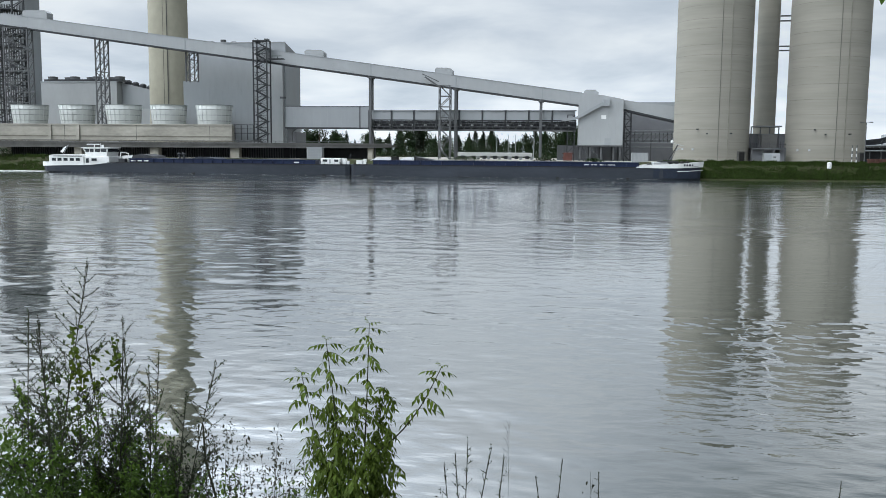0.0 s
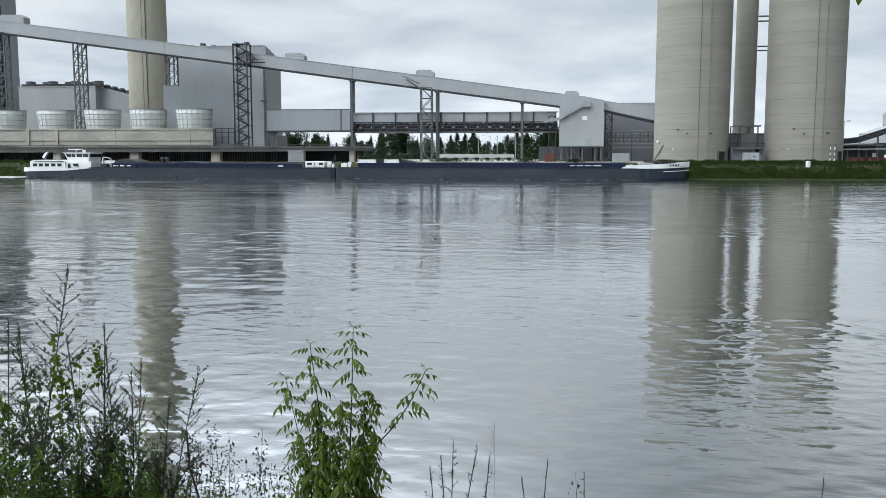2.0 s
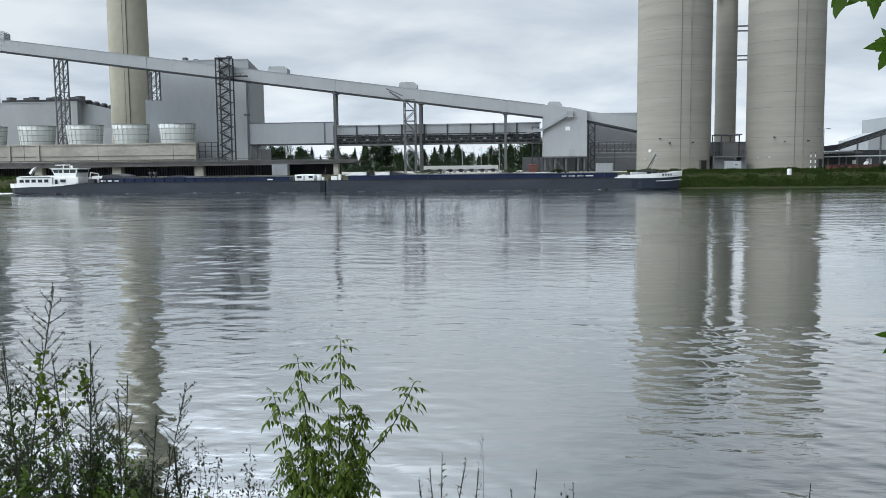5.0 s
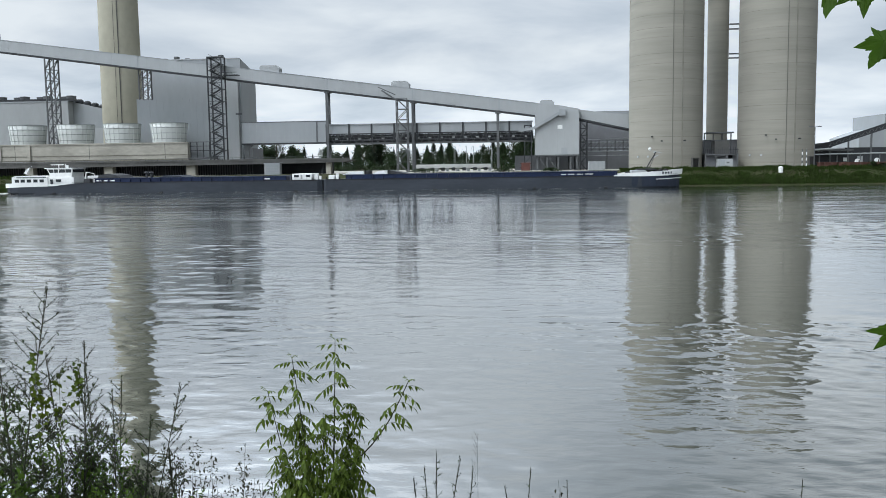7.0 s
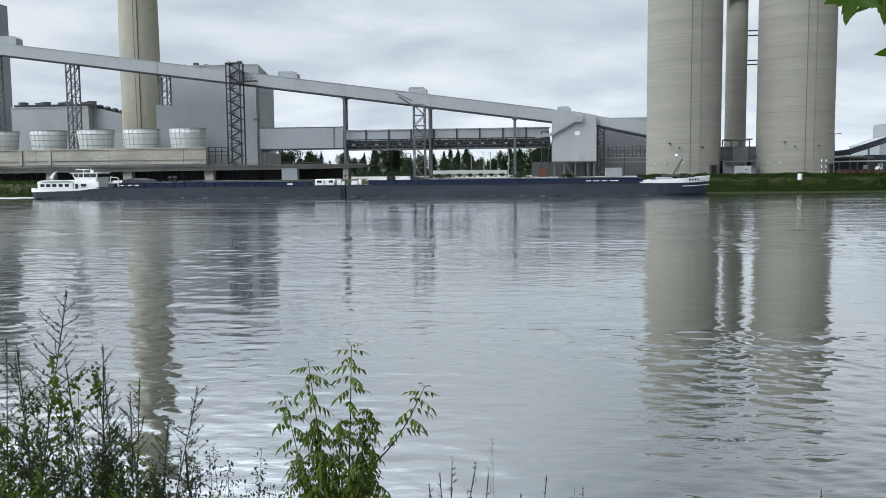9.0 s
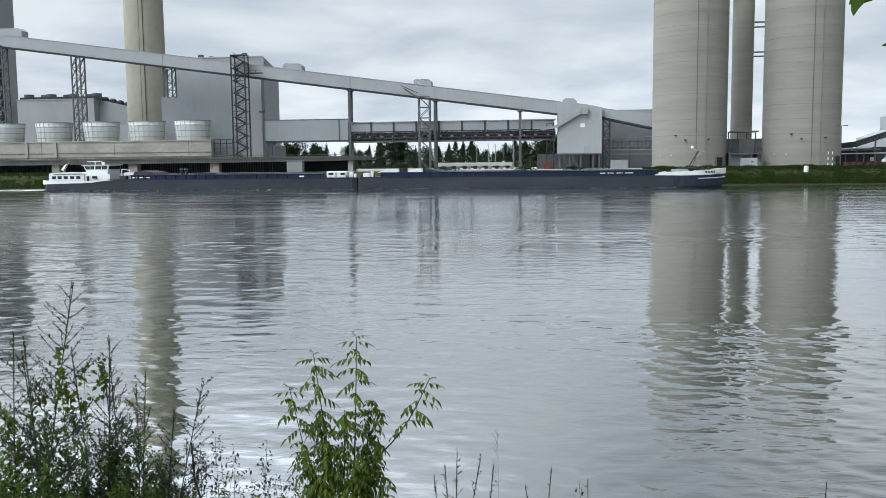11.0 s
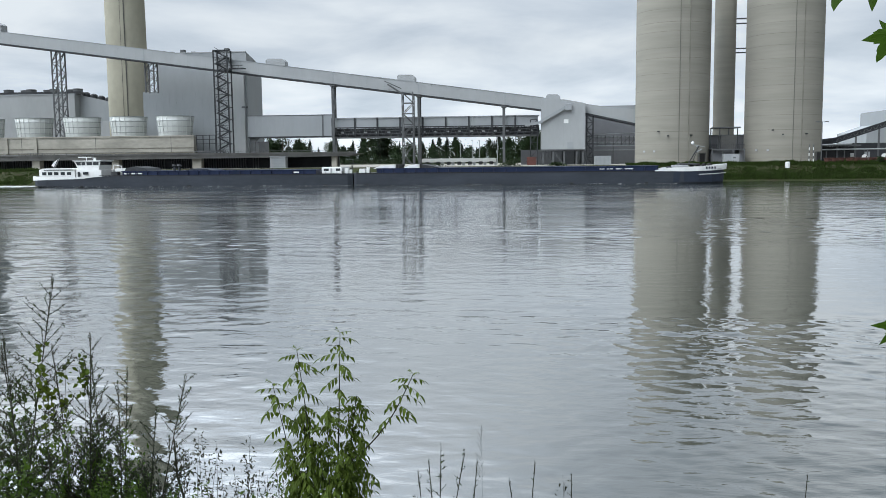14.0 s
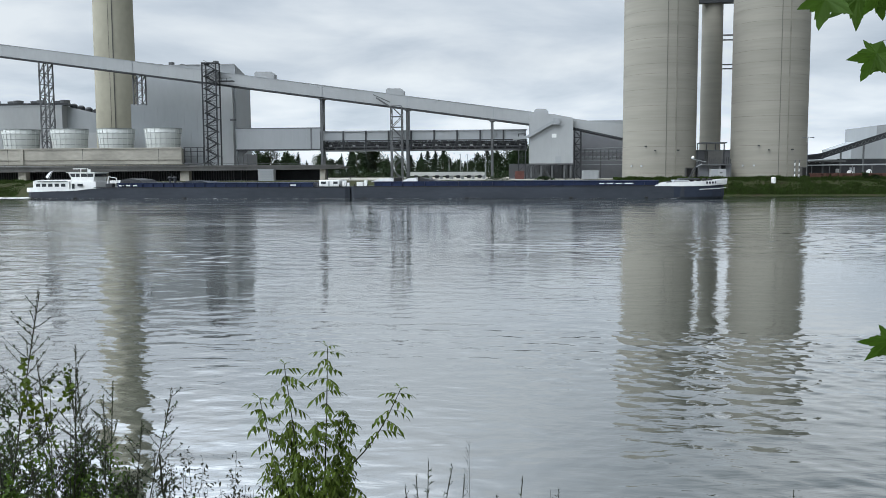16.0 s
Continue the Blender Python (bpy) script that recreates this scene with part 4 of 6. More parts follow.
# ---- the pushed convoy on the river (own space: x to the bow, y to port, z up from the water) ----
def loft(stations, closed_ends=True):
    """stations: (x, [(y, z), ...]) rings of equal length."""
    bm = bmesh.new()
    rings = [[bm.verts.new((x + (p[2] if len(p) > 2 else 0), p[0], p[1])) for p in ring] for x, ring in stations]
    n = len(rings[0])
    for a, b in zip(rings, rings[1:]):
        for i in range(n):
            bm.faces.new((a[i], a[(i + 1) % n], b[(i + 1) % n], b[i]))
    bm.faces.new(rings[0][::-1])
    bm.faces.new(rings[-1])
    bmesh.ops.recalc_face_normals(bm, faces=bm.faces)
    return bm


def ring(w, top, low=-1.2, pinch=1.0):
    wb = w * pinch
    return [(-wb, low), (-w, 0.4), (-w, top), (w, top), (w, 0.4), (wb, low)]


CY = 5.7   # centre line behind the near side


def bollard(parent, x, y, z):
    part("bollard", lathe(bmesh.new(), [(0.16, z), (0.16, z + 0.5), (0.22, z + 0.5), (0.22, z + 0.6)], 10, x, y), M_BLACK, parent)


def build_lighter():
    b = thing("lighter_barge", Matrix(), "long dark grey pushed lighter barge with blue coaming and white bow", "barge", "pushed convoy")
    st = [(0.4, ring(5.5, 3.35)), (1.2, ring(5.7, 3.35)), (80, ring(5.7, 3.35)), (86.5, ring(5.55, 3.4, -1.2, 0.9)), (90.7, ring(4.9, 3.5, -1.2, 0.75)), (94, ring(3.7, 3.6, -1.2, 0.6)), (96.3, ring(2.0, 3.7, -1.0, 0.5)), (97.3, ring(0.7, 3.75, -0.6, 0.5))]
    hull = part("hull", loft([(x, [(y + CY, z) for y, z in r]) for x, r in st]), M_HULL, b)
    bw = [(79.5, 5.72, 3.25, 3.45), (83, 5.72, 3.2, 4.1), (86.5, 5.62, 3.15, 4.2), (90.7, 5.05, 3.2, 4.4), (94, 3.95, 3.3, 4.6), (96.6, 2.25, 3.45, 4.85), (98.1, 0.5, 3.55, 5.0)]
    for s in (-1, 1):
        bm = bmesh.new()
        lo = [bm.verts.new((x, CY + s * (y + 0.06), z0)) for x, y, z0, z1 in bw]
        hi = [bm.verts.new((x + 0.12, CY + s * (y + 0.12), z1)) for x, y, z0, z1 in bw]
        li = [bm.verts.new((x, CY + s * (y - 0.1), z0)) for x, y, z0, z1 in bw]
        hj = [bm.verts.new((x, CY + s * (y - 0.1), z1)) for x, y, z0, z1 in bw]
        for i in range(len(bw) - 1):
            bm.faces.new((lo[i], lo[i + 1], hi[i + 1], hi[i]))
            bm.faces.new((hi[i], hi[i + 1], hj[i + 1], hj[i]))
            bm.faces.new((hj[i], hj[i + 1], li[i + 1], li[i]))
        bmesh.ops.recalc_face_normals(bm, faces=bm.faces)
        part("bulwark", bm, M_WHITE, b, "white bow bulwark")
        bm = bmesh.new()
        lo = [bm.verts.new((x - 0.1, CY + s * (y + 0.05), z0 - 0.95)) for x, y, z0, z1 in bw[3:]]
        hi = [bm.verts.new((x - 0.05, CY + s * (y + 0.07), z0 - 0.75)) for x, y, z0, z1 in bw[3:]]
        for i in range(len(lo) - 1):
            bm.faces.new((lo[i], lo[i + 1], hi[i + 1], hi[i]))
        part("white_stripe", bm, M_WHITE, b)
    bow = [(84.2, 5.64), (88.4, 5.35), (90.7, 4.95), (94, 3.78), (96.4, 2.1), (97.4, 0.75)]
    for s in (-1, 1):
        bm = bmesh.new()
        lo = [bm.verts.new((x, CY + s * (y + 0.03), 0.45)) for x, y in bow]
        hi = [bm.verts.new((x + 0.05, CY + s * (y + 0.045), 3.2)) for x, y in bow]
        for i in range(len(lo) - 1):
            bm.faces.new((lo[i], lo[i + 1], hi[i + 1], hi[i]))
        part("bow_plating", bm, M_NAVY, b, "dark navy bow plating")
    part("coaming", B((6.5, 80.5, CY - 4.9, CY + 4.9, 3.35, 4.55, 0.06)), M_BLUE, b, "dark blue hatch coaming")
    part("coaming_lip", B((6.3, 80.7, CY - 5.05, CY + 5.05, 4.5, 4.62)), M_BLUE, b)
    for k in range(25):
        x = 8 + 3 * k
        part("coaming_stay", B((x, x + 0.14, CY - 5.3, CY - 4.88, 3.35, 4.4)), M_BLUE, b)
    part("gunwale", B((1, 80, CY - 5.78, CY - 5.55, 3.18, 3.42)), M_BLACK, b)
    for x in (3.5, 31, 58, 77):
        part("rubbing_tyre", B((x, x + 0.9, CY - 5.95, CY - 5.68, 0.05, 0.55, 0.08)), M_BLACK, b)
    for x, w in ((65.6, 1.3), (67.5, 1.6), (69.8, 1.6), (72.0, 2.2)):
        part("lettering_bar", B((x, x + w, CY - 4.945, CY - 4.9, 3.80, 4.02)), M_WHITE, b, "white illegible lettering")
    for x, w in ((92.3, 0.5), (93.05, 0.5), (93.8, 0.5), (94.6, 0.35)):
        part("name_bar", B((0, w, -0.03, 0.03, 0, 0.55)), M_NAVY, b, "dark lettering on the bow", pose(x, CY - 4.86 + (x - 92.3) * 0.45, 3.75, 0, 0, 24))
    # hatch rails, tarpaulins and gear near the coupling
    for x0, x1, h in ((5.5, 11.0, 1.0), (13.5, 17.5, 1.1)):
        part("tarpaulin", prism([(x0, 4.5), (x1 + 0.8, 4.5), (x1, 4.5 + h), (x0 + 2.2, 4.5 + h * 0.85)], CY - 4.5, CY + 4.3), M_TARP, b, "pale folded hatch cover")
        # black box drawn in as the shadow at the end of the cover
        part("cover_shadow", B((x1 + 0.7, x1 + 1.3, CY - 4.6, CY + 4.4, 4.5, 4.5 + h * 1.1)), M_BLACK, b)
    part("dark_cover", prism([(18.2, 4.5), (24, 4.5), (22, 5.0), (18.6, 5.6)], CY - 4.4, CY + 4.3), M_DECK, b)
    part("winch", B((1.5, 3.2, CY - 4.2, CY - 2.6, 3.35, 4.5, 0.1), (3.6, 4.4, CY - 4.4, CY - 3.4, 3.35, 4.9, 0.1)), M_WHITE, b, "white winch housing")
    for x in (1.2, 4.8):
        bollard(b, x, CY - 5.2, 3.35)
    # foredeck
    part("foredeck", prism([(80.7, 3.4), (96.5, 3.6), (96.5, 3.7), (80.7, 3.55)], CY - 3.2, CY + 3.2), M_DECK, b)
    part("fore_cabin", B((84.5, 88.2, CY - 3.6, CY + 3.0, 3.6, 4.7, 0.15)), M_CLADL, b, "low pale fore cabin")
    part("cabin_roof", B((86.0, 90.5, CY - 3.4, CY + 2.6, 4.72, 5.1, 0.08)), M_DECK, b)
    for x in (89.2, 90.8, 92.2, 93.6):
        part("anchor_winch", lathe(bmesh.new(), [(0.45, 3.7), (0.6, 4.2), (0.6, 4.8), (0.4, 5.1)], 12, x, CY - 2.2), M_BLACK, b)
    part("rope_coil", lathe(bmesh.new(), [(0.7, 3.7), (0.8, 4.0), (0.6, 4.4)], 14, 83.4, CY - 3), M_DECK, b)
    part("mast", bars([((88.0, CY, 4.0), (91.2, CY, 9.6), 0.28), ((89.0, CY - 0.6, 4.0), (91.1, CY, 9.3), 0.14)], n=8), M_DSTEEL, b, "leaning dark mast")
    part("mast_arm", bars([((89.6, CY, 10.0), (92.8, CY, 9.3), 0.16), ((90.7, CY - 1.0, 9.5), (90.7, CY + 1.0, 9.5), 0.12), ((90.5, CY, 8.0), (91.9, CY, 8.8), 0.25)]), M_CLADL, b)
    bm = bmesh.new()
    bmesh.ops.create_uvsphere(bm, u_segments=14, v_segments=8, radius=0.42, matrix=Matrix.Translation((89.6, CY, 10.4)))
    part("radar_dome", bm, M_WHITE, b, "white radar dome", smooth=True)
    part("bow_light", bars([((97.0, CY, 4.4), (97.0, CY, 5.8), 0.12)]), M_DSTEEL, b)
    return b


def build_motor_barge():
    b = thing("motor_barge", Matrix(), "grey motor barge with white stern house and wheelhouse", "barge", "pushed convoy")
    st = [(-93.9, ring(3.9, 2.0, 0.3, 0.8)), (-92.5, ring(4.9, 2.0, -0.3, 0.8)), (-89.5, ring(5.5, 2.0, -1.0, 0.9)), (-84, ring(5.7, 2.05)), (-78, ring(5.7, 2.4)), (-74, ring(5.7, 2.9)), (-68, ring(5.7, 3.2)), (-4, ring(5.7, 3.3)), (-1.4, ring(5.6, 3.3)), (-0.1, ring(4.9, 3.3))]
    part("hull", loft([(x, [(y + CY, z) for y, z in r]) for x, r in st]), M_HULL, b)
    bwk = [(-94.3, 3.95, 1.95, 3.2), (-92.6, 4.95, 2.0, 3.05), (-89.5, 5.56, 2.1, 2.95), (-84, 5.76, 2.25, 2.9), (-78, 5.78, 2.5, 2.95), (-73.5, 5.78, 2.9, 3.02)]
    for s in (-1, 1):
        bm = bmesh.new()
        lo = [bm.verts.new((x, CY + s * (y + 0.03), a)) for x, y, a, c in bwk]
        hi = [bm.verts.new((x, CY + s * (y + 0.06), c)) for x, y, a, c in bwk]
        hj = [bm.verts.new((x, CY + s * (y - 0.1), c)) for x, y, a, c in bwk]
        for i in range(len(bwk) - 1):
            bm.faces.new((lo[i], lo[i + 1], hi[i + 1], hi[i]))
            bm.faces.new((hi[i], hi[i + 1], hj[i + 1], hj[i]))
        part("bulwark", bm, M_WHITE, b, "white stern bulwark")
    part("stern_transom", B((-94.4, -94.2, CY - 3.9, CY + 3.9, 1.95, 3.2)), M_WHITE, b)
    part("deck", B((-92.5, -70, CY - 4.6, CY + 4.6, 1.95, 2.2)), M_DECK, b)
    h = part("deck_house", B((-92.0, -81.0, CY - 4.6, CY + 4.6, 2.2, 5.4, 0.12)), M_WHITE, b, "white crew house")
    for x in (-90.4, -88.6, -86.7, -84.7, -82.8):
        part("window", B((x - 0.6, x + 0.6, CY - 4.66, CY - 4.58, 3.55, 4.5)), M_GLASS, h, "dark square window")
        part("window_frame", B((x - 0.7, x + 0.7, CY - 4.64, CY - 4.6, 3.45, 4.6)), M_CLADL, h)
    part("awning", prism([(-91.7, 5.45), (-81.2, 5.45), (-82, 5.8), (-90.8, 5.8)], CY - 4.7, CY + 4.7), M_WHITE, b)
    part("awning_edge", B((-90.4, -81.4, CY - 4.75, CY - 4.68, 5.1, 5.35)), M_SEAM, b)
    part("engine_house", B((-81.0, -73.2, CY - 4.2, CY + 4.2, 2.2, 5.2, 0.1)), M_WHITE, b, "white engine house")
    part("door", B((-80.3, -79.5, CY - 4.46, CY - 4.38, 2.5, 4.5)), M_GLASS, b)
    part("window", B((-78.6, -77.0, CY - 4.46, CY - 4.38, 3.6, 4.5)), M_GLASS, b)
    w = part("wheelhouse", prism([(-80.8, 5.2), (-74.4, 5.2), (-74.1, 6.8), (-73.9, 8.2), (-81.9, 8.2), (-81.2, 6.8)], CY - 3.4, CY + 3.4), M_WHITE, b, "white wheelhouse")
    part("window_band", prism([(-80.9, 6.8), (-78.4, 6.8), (-78.4, 7.95), (-81.4, 7.95)], CY - 3.46, CY - 3.4), M_GLASS, w, "dark slanted windows")
    part("window_band", prism([(-78.0, 6.8), (-74.4, 6.8), (-74.3, 7.95), (-78.0, 7.95)], CY - 3.46, CY - 3.4), M_GLASS, w, "dark slanted windows")
    part("front_window", B((-74.3, -73.92, CY - 3.1, CY + 3.1, 6.85, 7.95)), M_GLASS, w)
    for x in (-79.7, -76.2):
        part("mullion", B((x, x + 0.12, CY - 3.5, CY - 3.4, 6.75, 8.0)), M_WHITE, w)
    part("roof", B((-82.3, -73.5, CY - 3.7, CY + 3.7, 8.2, 8.45, 0.08)), M_WHITE, w)
    part("radar", bars([((-80.0, CY, 8.4), (-80.0, CY, 9.5), 0.16), ((-82.4, CY, 9.6), (-78.4, CY, 9.6), 0.28), ((-76.8, CY - 1, 8.4), (-76.8, CY - 1, 9.4), 0.5), ((-78.5, CY + 1, 8.4), (-78.5, CY + 1, 9.9), 0.12)]), M_WHITE, w, "white radar bar")
    part("flagpole", bars([((-90.2, CY, 5.6), (-88.4, CY, 9.3), 0.1)]), M_CLADL, b)
    part("flag", prism([(-90.3, 6.3), (-88.9, 8.9), (-89.9, 8.3), (-91.0, 6.8)], CY - 0.03, CY + 0.03), M_TARP, b, "pale hanging flag")
    part("dinghy", loft([(-70.0, ring(0.3, 5.1, 4.7)), (-69.0, ring(0.9, 5.2, 4.5)), (-66.5, ring(1.0, 5.2, 4.5)), (-65.5, ring(0.3, 5.25, 4.9))]), M_WHITE, b, "small white dinghy", Matrix.Translation((0, CY - 2, 0)))
    part("davit", bars([((-70.4, CY - 3.4, 2.6), (-69.8, CY - 3.4, 6.2), 0.22), ((-69.8, CY - 3.4, 6.2), (-67.6, CY - 3.0, 5.8), 0.2), ((-67.0, CY - 3.2, 3.2), (-67.7, CY - 3.0, 5.8), 0.16)]), M_WHITE, b)
    part("gangway", B((-70.2, -68.2, CY - 4.4, CY - 2.6, 3.1, 4.3, 0.1)), M_DECK, b)
    part("coaming", B((-66.5, -10.3, CY - 4.9, CY + 4.9, 3.2, 4.35, 0.06)), M_BLUE, b, "dark blue hatch coaming")
    part("coaming_lip", B((-66.7, -10.1, CY - 5.05, CY + 5.05, 4.3, 4.45)), M_BLUE, b)
    for k in range(18):
        x = -65 + 3 * k
        part("coaming_stay", B((x, x + 0.14, CY - 5.3, CY - 4.88, 3.2, 4.2)), M_BLUE, b)
    part("gunwale", B((-73, -1.5, CY - 5.78, CY - 5.55, 3.1, 3.3)), M_BLACK, b)
    part("hatch_hood", prism([(-66.0, 4.4), (-59, 4.4), (-60, 5.2), (-63, 5.7), (-65.6, 5.3)], CY - 4.4, CY + 4.4), M_DECK, b, "dark hatch hood")
    for x in (-51.8, -50.4):
        part("ventilator", lathe(bmesh.new(), [(0.35, 4.4), (0.35, 5.6), (0.7, 5.7), (0.5, 6.2)], 10, x, CY - 3), M_DECK, b)
    part("mid_cover", prism([(-48, 4.4), (-40, 4.4), (-42, 4.9), (-46, 5.0)], CY - 4.2, CY + 4.2), M_HULL, b)
    for x in (-79, -47, -8):
        part("rubbing_tyre", B((x, x + 0.9, CY - 5.95, CY - 5.68, 0.05, 0.5, 0.08)), M_BLACK, b)
    for x, w2 in ((-66.0, 1.4), (-63.9, 1.2), (-62.2, 1.6), (-16.6, 1.5)):
        part("lettering_bar", B((x, x + w2, CY - 4.97, CY - 4.9, 3.55, 3.9)), M_WHITE, b, "white illegible lettering")
    c = part("fore_cabin", B((-8.9, -3.2, CY - 4.3, CY + 4.0, 3.3, 5.0, 0.15)), M_WHITE, b, "low white fore cabin")
    part("window", B((-8.3, -6.9, CY - 4.36, CY - 4.28, 4.0, 4.65)), M_GLASS, c)
    part("window", B((-4.9, -3.7, CY - 4.36, CY - 4.28, 4.0, 4.65)), M_GLASS, c)
    part("cabin_door", B((-6.4, -5.9, CY - 4.36, CY - 4.28, 3.5, 4.7)), M_CLADL, c)
    part("bow_gear", B((-2.7, -1.6, CY - 3.6, CY - 2.2, 3.3, 4.7, 0.15), (-1.2, -0.6, CY - 4.0, CY - 3.0, 3.3, 4.3, 0.1)), M_WHITE, b, "white winch housing")
    part("bow_mast", bars([((-1.6, CY, 3.3), (-1.0, CY, 6.8), 0.16), ((-2.0, CY - 0.5, 5.9), (-0.2, CY + 0.5, 5.9), 0.12), ((-2.4, CY, 3.4), (-1.2, CY, 6.2), 0.1)]), M_DSTEEL, b)
    for k in range(6):
        part("rail_post", bars([((-9 + 1.5 * k, CY - 5.4, 3.3), (-9 + 1.5 * k, CY - 5.4, 4.2), 0.06)]), M_CLADL, b)
    for x in (-87, -3, -64):
        bollard(b, x, CY - 5.1, 3.25 if x > -70 else 2.3)
    return b


lighter = build_lighter()
motor = build_motor_barge()
for ob in motor.children_recursive:      # the stern house is a low one
    if ob.data:
        for v in ob.data.vertices:
            if v.co.x < -70.4 and v.co.z > 3.3:
                v.co.z = 3.3 + (v.co.z - 3.3) * 0.82


def build_wake():
    rng = random.Random(9)
    bm = bmesh.new()
    for k in range(420):
        x = -93.5 - abs(rng.gauss(0, 14))
        y = CY + rng.gauss(0, 2.6) - 1.5
        r = rng.uniform(0.15, 0.75)
        vs = [bm.verts.new((x + r * 2.6 * math.cos(a) * rng.uniform(0.6, 1.1), y + r * math.sin(a) * rng.uniform(0.6, 1.1), 0.05 + 0.0007 * k)) for a in [i * math.pi / 3 for i in range(6)]]
        bm.faces.new(vs)
    for k in range(260):
        x = rng.uniform(-92, 96)
        y = -0.12 - abs(rng.gauss(0, 0.22)) - (0 if x < 84 else -max(0, (x - 84)) * 0.32)
        r = rng.uniform(0.05, 0.2)
        vs = [bm.verts.new((x + r * 4 * math.cos(a) * rng.uniform(0.6, 1.1), y + r * math.sin(a), 0.05 + 0.0007 * k)) for a in [i * math.pi / 3 for i in range(6)]]
        bm.faces.new(vs)
    ob = part("wake_foam", bm, M_FOAM, None)
    return tagged(ob, "white churned foam trailing behind the barge", "foam", kind="stuff")


wake = build_wake()


# ---- plants ----
def mesh_part(name, verts, faces, mat, parent, label="", m=None):
    me = bpy.data.meshes.new(name)
    me.from_pydata(verts, [], faces)
    me.materials.append(mat)
    ob = new(name, me)
    ob.parent = parent
    if m is not None:
        ob.matrix_basis = m
    if name in ("foliage", "seed_spike", "crown", "stem") and parent is not None:
        tagged(ob, kind="stuff")
    return tagged(ob, label)


def tube(verts, faces, pts, r0, r1, n=5):
    """A tapered stem along pts."""
    start = len(verts)
    k = len(pts)
    for i, p in enumerate(pts):
        d = (pts[min(i + 1, k - 1)] - pts[max(i - 1, 0)]).normalized()
        a = d.orthogonal().normalized()
        c = d.cross(a)
        r = r0 + (r1 - r0) * i / max(1, k - 1)
        for j in range(n):
            t = 2 * math.pi * j / n
            verts.append(p + (a * math.cos(t) + c * math.sin(t)) * r)
    for i in range(k - 1):
        for j in range(n):
            q = start + i * n
            faces.append((q + j, q + (j + 1) % n, q + n + (j + 1) % n, q + n + j))


def blade(verts, faces, p, d, up, length, width, fold=0.25):
    """One pointed leaf from p along d, folded on its midrib."""
    d = d.normalized()
    s = d.cross(up)
    s = (s if s.length > 1e-4 else d.orthogonal()).normalized()
    n = s.cross(d)
    a = len(verts)
    mid = p + d * length * 0.42
    verts += [p, mid + s * width / 2 + n * fold * width, p + d * length - n * 0.15 * length, mid - s * width / 2 + n * fold * width, mid]
    faces += [(a, a + 1, a + 4), (a + 1, a + 2, a + 4), (a + 2, a + 3, a + 4), (a + 3, a, a + 4)]


def rvec(rng, s=1.0):
    return Vector((rng.gauss(0, s), rng.gauss(0, s), rng.gauss(0, s)))


def curve(p, q, bend, n=8):
    p, q = Vector(p), Vector(q)
    return [p.lerp(q, t) + bend * math.sin(math.pi * t) for t in [i / (n - 1) for i in range(n)]]


# far trees: trunk with limbs and an uneven crown of clumps
def build_tree_kind(name, label, mat, height, conifer, seed):
    rng = random.Random(seed)
    t = thing(name, PLANT @ pose(0, 700, -60), label, "tree", "trees behind the plant")
    v, f = [], []
    tube(v, f, curve((0, 0, -0.2), (rng.uniform(-0.4, 0.4), 0, height * 0.92), rvec(rng, 0.15)), 0.02 * height, 0.03, 6)
    lv, lf = [], []
    if conifer:
        for k in range(46):
            z = height * (0.12 + 0.86 * k / 46)
            r = height * 0.20 * (1 - k / 46) ** 0.8 + 0.15
            for j in range(5):
                a = rng.uniform(0, 6.28)
                q = Vector((r * math.cos(a), r * math.sin(a), z - 0.25 * r)) * rng.uniform(0.85, 1.1)
                if j < 2:
                    tube(v, f, [Vector((0, 0, z)), q], 0.06, 0.02, 3)
                for i in range(5):
                    p = Vector((0, 0, z)).lerp(q, 0.25 + 0.75 * rng.random()) + rvec(rng, 0.14)
                    blade(lv, lf, p, (q - Vector((0, 0, z))) + rvec(rng, 0.5), Vector((0, 0, 1)), rng.uniform(0.5, 1.0), rng.uniform(0.25, 0.5))
    else:
        clumps = []
        for k in range(30):
            a, h = rng.uniform(0, 6.28), rng.uniform(0.25, 1.0)
            r = height * 0.30 * math.sin(math.pi * (0.15 + 0.8 * h)) * rng.uniform(0.35, 1.1)
            c = Vector((r * math.cos(a), r * math.sin(a), height * h * 0.95))
            clumps.append((c, rng.uniform(0.07, 0.14) * height))
            if k % 2 == 0:
                tube(v, f, curve((0, 0, max(0.15 * height, c.z - r)), c, rvec(rng, 0.2), 4), 0.06, 0.02, 4)
        for c, r in clumps:
            for i in range(34):
                p = c + rvec(rng, r * 0.55)
                blade(lv, lf, p, rvec(rng), Vector((0, 0, 1)), rng.uniform(0.45, 0.85), rng.uniform(0.35, 0.6))
    mesh_part("trunk", v, f, M_BARK, t)
    mesh_part("crown", lv, lf, mat, t)
    return t


